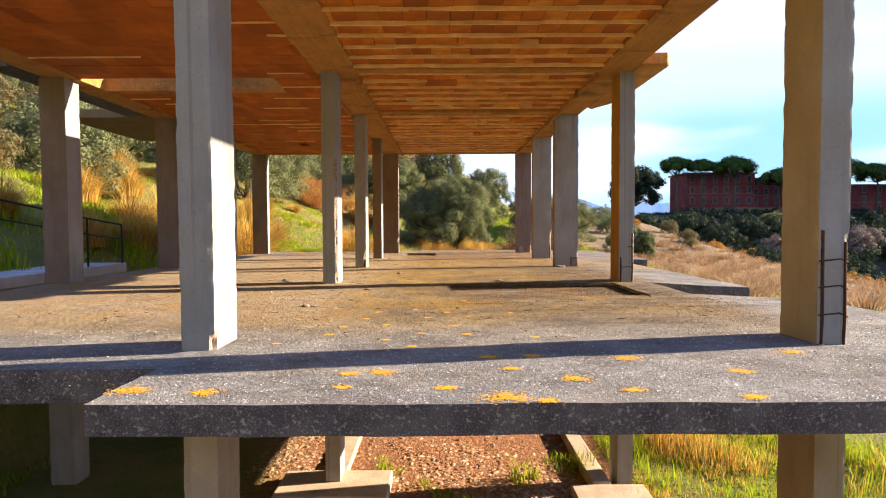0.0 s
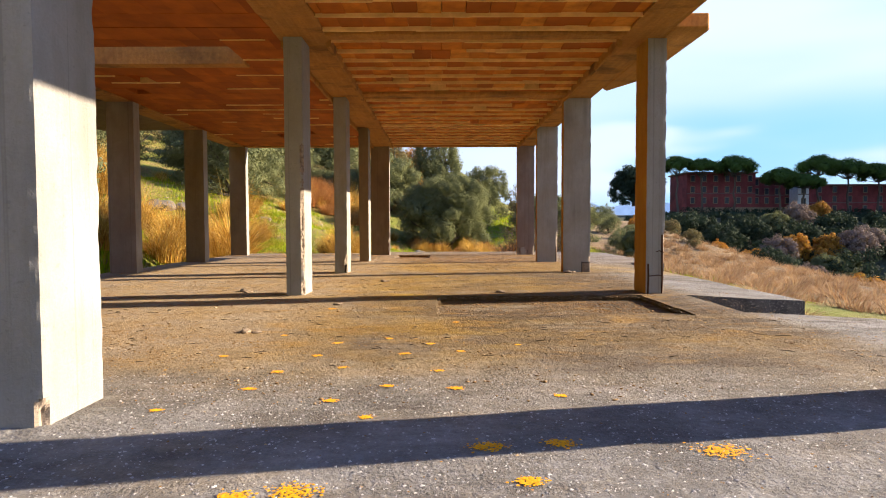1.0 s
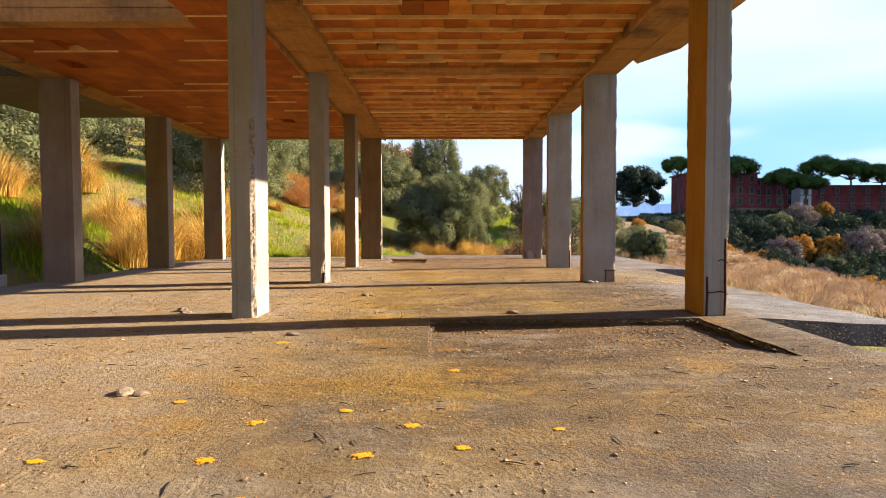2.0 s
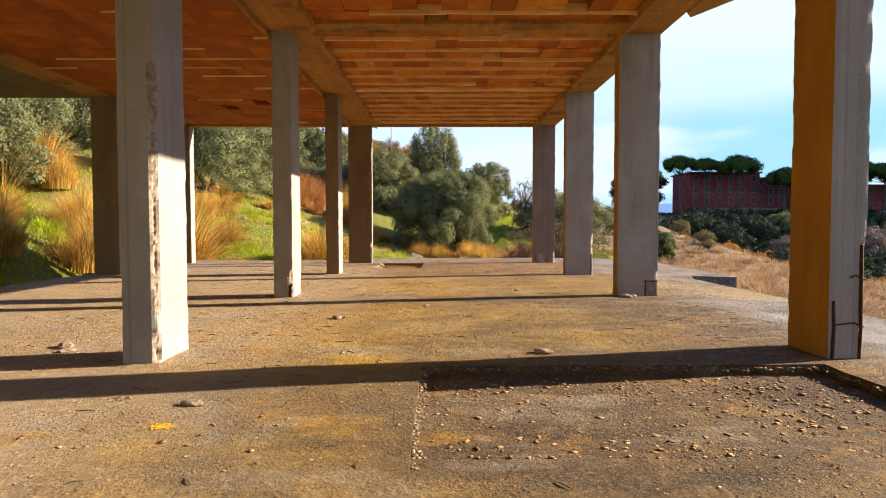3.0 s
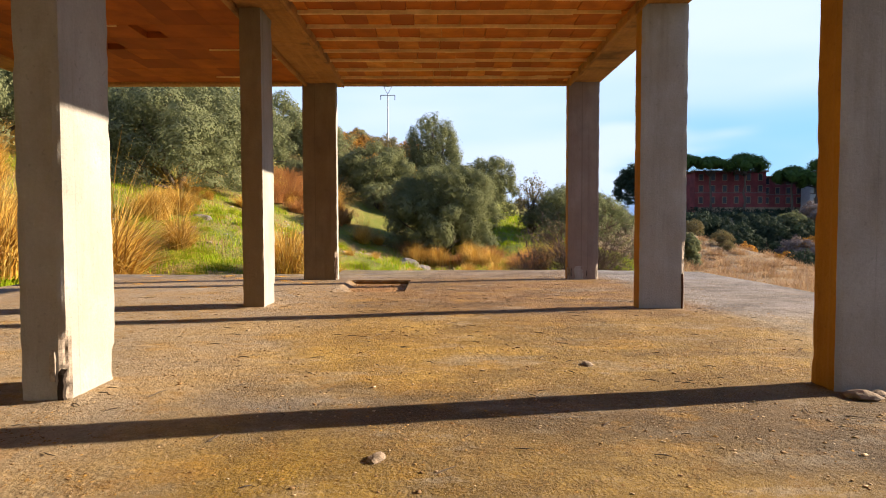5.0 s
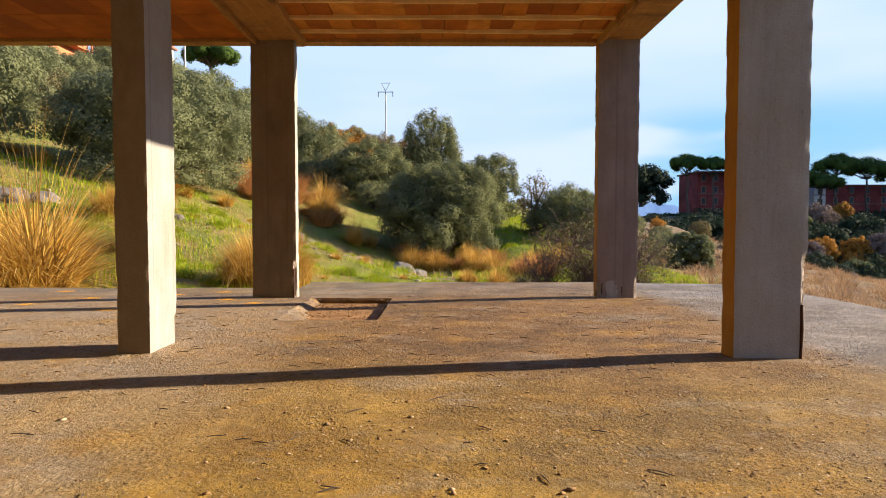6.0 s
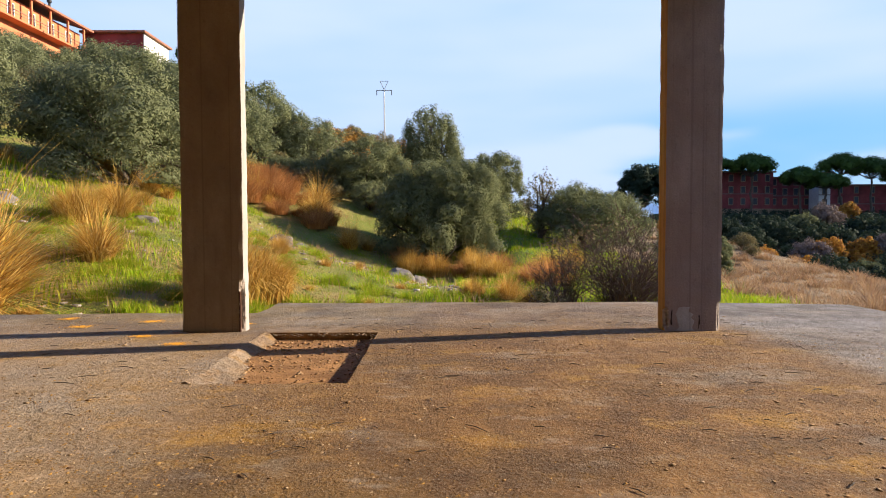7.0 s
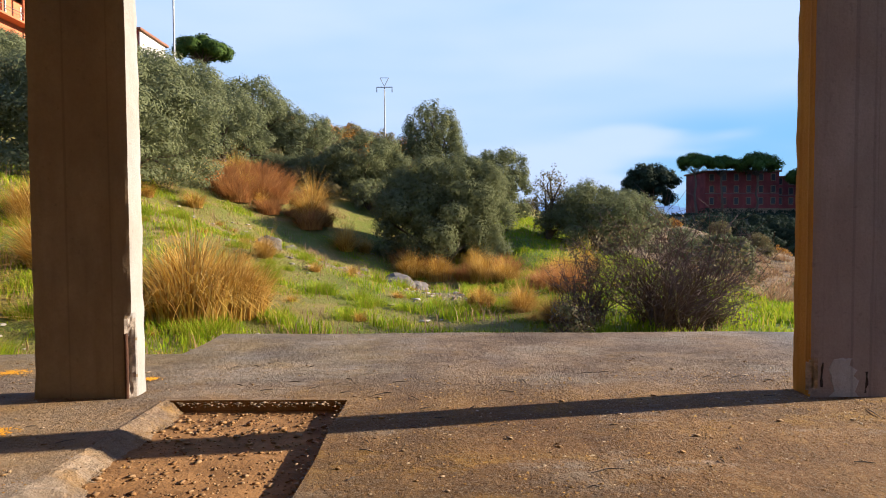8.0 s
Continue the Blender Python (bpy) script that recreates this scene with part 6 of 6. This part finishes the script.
# ---- under the slab: footing beams ----
def build_footings():
    ob = thing("footing_beam", "pale concrete footing in the red earth", "footing", group="footings", kind="structure")
    part("slab", box_bm(-2.3, -0.7, 8.6, 9.5, -3.15, -2.86, 0.02), ob, mat=MAT["footing"])
    ob = thing("footing_beam", "pale concrete footing in the red earth", "footing", group="footings", kind="structure")
    part("slab", box_bm(-1.72, -1.40, 9.52, 13.0, -3.15, -2.90, 0.02), ob, mat=MAT["footing"])
    ob = thing("footing_beam", "pale concrete footing in the red earth", "footing", group="footings", kind="structure")
    part("slab", box_bm(2.22, 2.50, 9.12, 13.0, -3.25, -2.90, 0.02), ob, mat=MAT["footing"])
    ob = thing("footing_beam", "pale concrete footing in the red earth", "footing", group="footings", kind="structure")
    part("slab", box_bm(1.9, 2.95, 8.4, 9.1, -3.25, -2.92, 0.02), ob, mat=MAT["footing"])


build_footings()


# ---- stair path and railing on the hill side ----
def build_side_path():
    ob = thing("side_path", "pale sunlit concrete path beside the building", "path", kind="structure")
    part("slab", box_bm(-8.4, -6.62, 3.0, 13.2, -0.12, 0.08, 0.02), ob, mat=MAT["path"])
    rail = thing("handrail", "thin dark iron handrail along the side path", "railing", kind="")
    tops = [(-6.72, 7.0, 1.55), (-6.70, 9.4, 1.30), (-6.66, 11.9, 1.0), (-6.66, 13.1, 0.88)]
    for x, y, z in tops:
        part("post", join_tubes("post", [([(x, y, 0.0), (x, y, z)], [0.02, 0.02])], MAT["iron"]), rail)
    part("top_rail", join_tubes("top_rail", [(tops, [0.02] * 4)], MAT["iron"]), rail)
    part("mid_rail", join_tubes("mid_rail", [([(x, y, z - 0.3) for x, y, z in tops], [0.014] * 4)], MAT["iron"]), rail)


build_side_path()


# ---- far buildings and poles ----
def build_villa(x0, x1, y0, depth, zb, h, floors, mat, label, windows, white=None):
    v = thing("villa", label, "house", Matrix.Translation((x0, y0, zb)))
    L = x1 - x0
    part("wall", box_bm(0, L, 0, depth, -6, h, 0.05), v, mat=mat)
    part("roof", box_bm(-0.6, L + 0.6, -0.6, depth + 0.6, h, h + 0.5, 0.1), v, mat=MAT["rooftile"])
    part("plinth_band", box_bm(-0.05, L + 0.05, -0.12, -0.002, -4.0, -0.3), v, "dull plastered base", mat=MAT["crust"])
    part("string_course", box_bm(-0.05, L + 0.05, -0.10, -0.002, h / floors * 1.0 + 0.55, h / floors + 0.8), v, mat=MAT["frame"])
    fh = h / floors
    for f in range(floors):
        for k in range(windows):
            x = L * (k + 0.5) / windows
            w = part("window", box_bm(x - 0.75, x + 0.75, -0.10, -0.002, fh * f + 0.8, fh * f + 3.0), v, mat=MAT["crust"])
            part("pane", box_bm(x - 0.55, x + 0.55, -0.14, -0.102, fh * f + 1.0, fh * f + 2.8), w, mat=MAT["glassdark"])
    return v


build_villa(79, 101, 192, 14, 6.5, 10.5, 3, MAT["redwall"], "long faded red villa behind umbrella pines", 6)
build_villa(101.2, 118, 195, 14, 6.5, 9.0, 3, MAT["redwall"], "long faded red villa behind umbrella pines", 5)
build_villa(113.5, 117, 190, 4.8, 6.0, 10.5, 3, MAT["white"], "narrow pale tower house beside the red villa", 1)
build_villa(119, 165, 200, 14, 4.0, 9.5, 3, MAT["redwall"], "lower wing of the faded red villa", 9)
for k, (x, y, z, h, w) in enumerate([(73.5, 186, 5, 17.6, 11), (82, 188, 5, 17.0, 9), (91.5, 187, 5, 17.4, 13.5), (105, 185, 3, 15, 12), (111, 183, 2, 14, 11), (118, 187, 5, 17.5, 13), (131, 192, 5, 17, 14), (142, 194, 5, 15.5, 13), (153, 192, 4, 14.5, 13)]):
    base = float(ground_z(x, y)) - 0.2
    build_pine(x, y, h + z + 0.9 - base, w * 1.0, 200 + k, base, 9000, 0.52)
build_pine(-35.7, 106, 11.0, 8.4, 300, 19.4, 20000, 0.34)


def build_hill_house(x0, x1, y0, zb, h, mat, label, panes, side):
    v = thing("hill_house", label, "house", Matrix.Translation((x0, y0, zb)))
    L = x1 - x0
    part("wall", box_bm(0, L, 0, 8, -8, h, 0.03), v, mat=mat)
    part("side_wall", box_bm(L + 0.002, L + 0.15, 0.02, 7.98, -8, h - 0.02), v, mat=side)
    part("roof", box_bm(-0.5, L + 0.6, -0.6, 8.5, h, h + 0.35, 0.05), v, mat=MAT["rooftile"])
    for k in range(panes):
        x = L * (k + 0.5) / 3
        w = part("window", box_bm(x - 0.6, x + 0.6, -0.08, -0.002, h - 2.4, h - 0.8), v, mat=MAT["white"])
        part("pane", box_bm(x - 0.45, x + 0.45, -0.12, -0.082, h - 2.25, h - 0.95), w, mat=MAT["glassdark"])
    return v


build_hill_house(-53, -44.2, 104, 23.2, 7.0, MAT["redwall"], "flat-roofed dark red house on the hilltop", 0, MAT["white"])


def build_porch_house():
    v = thing("hill_house", "long orange house with a porch and tiled roof", "house", Matrix.Translation((-66, 82, 22)))
    part("wall", box_bm(0, 13.2, 0, 20.5, -6, 7.6, 0.03), v, mat=MAT["orangewall"])
    bm = bmesh.new()
    sec = [(-0.6, 8.2), (7.0, 10.6), (14.9, 8.0), (14.9, 8.28), (7.0, 10.9), (-0.6, 8.5)]
    a = [bm.verts.new((x, -0.7, z)) for x, z in sec]
    b = [bm.verts.new((x, 21.2, z)) for x, z in sec]
    bm.faces.new(a[::-1])
    bm.faces.new(b)
    for k in range(6):
        bm.faces.new((a[k], a[(k + 1) % 6], b[(k + 1) % 6], b[k]))
    part("roof", bm, v, "brown tiled roof", mat=MAT["rooftile"])
    part("porch_floor", box_bm(13.22, 14.7, 2, 20.4, 4.5, 4.75, 0.02), v, mat=MAT["orangewall"])
    for k in range(5):
        y = 4.5 + 3.7 * k
        part("post", box_bm(14.3, 14.55, y, y + 0.25, 4.76, 8.0, 0.02), v, "orange porch post", mat=MAT["orangewall"])
    part("railing", join_tubes("railing", [([(14.5, 2.2, 5.7), (14.5, 20.2, 5.7)], [0.05, 0.05]), ([(14.5, 2.2, 5.3), (14.5, 20.2, 5.3)], [0.03, 0.03])], MAT["frame"]), v)
    for k in range(4):
        y = 5.6 + 3.8 * k
        w = part("window", box_bm(13.21, 13.28, y, y + 1.3, 4.9, 7.0), v, mat=MAT["white"])
        part("pane", box_bm(13.282, 13.32, y + 0.15, y + 1.15, 5.0, 6.85), w, mat=MAT["glassdark"])
    part("flue", join_tubes("flue", [([(12.4, 15.0, 8.6), (12.4, 15.0, 10.2)], [0.16, 0.16]), ([(12.4, 15.0, 10.2), (12.4, 15.0, 10.5)], [0.32, 0.32])], MAT["iron"]), v, "dark stove pipe")


build_porch_house()


def build_poles():
    z = float(ground_z(-6.3, 86))
    ob = thing("pylon_pole", "slender electricity pole with a crossarm on the skyline", "pole", Matrix.Translation((-6.3, 86, z)))
    top = 18.6 - z
    part("mast", join_tubes("mast", [([(0, 0, -0.5), (0, 0, top - 1.0)], [0.10, 0.07])], MAT["galvan"]), ob)
    part("crossarm", join_tubes("crossarm", [([(-0.95, 0, top - 1.1), (0.95, 0, top - 1.1)], [0.05, 0.05])], MAT["galvan"]), ob)
    part("brace", join_tubes("brace", [([(-0.5, 0, top), (0, 0, top - 1.0)], [0.04, 0.04]), ([(0.5, 0, top), (0, 0, top - 1.0)], [0.04, 0.04]), ([(-0.5, 0, top), (0.5, 0, top)], [0.03, 0.03])], MAT["galvan"]), ob)
    for sx in (-0.9, 0.9):
        part("insulator", join_tubes("insulator", [([(sx, 0, top - 1.1), (sx, 0, top - 1.7)], [0.05, 0.05])], MAT["iron"]), ob)
    z = float(ground_z(-35.5, 95))
    ob = thing("street_lamp", "tall grey lamp column on the hilltop", "pole", Matrix.Translation((-35.0, 95, z)))
    part("column", join_tubes("column", [([(0, 0, -0.5), (0, 0, 22)], [0.16, 0.10])], MAT["galvan"]), ob)


build_poles()


# ---- snow-capped range on the horizon ----
def build_mountains():
    n = 60
    V, F = [], []
    for k in range(n):
        x = -400 + 2800 * k / (n - 1)
        h = 150 + 90 * noise.noise((x * 0.004, 0, 0)) + 50 * noise.noise((x * 0.013, 3, 0))
        V += [(x, 4000, -200), (x, 4050, max(60, h))]
    for k in range(n - 1):
        F.append((2 * k, 2 * k + 2, 2 * k + 3, 2 * k + 1))
    tagged(new("backdrop", mesh_from("backdrop", V, F, MAT["snow"])), "hazy blue snow-capped mountains far away", "mountains", kind="structure")


build_mountains()
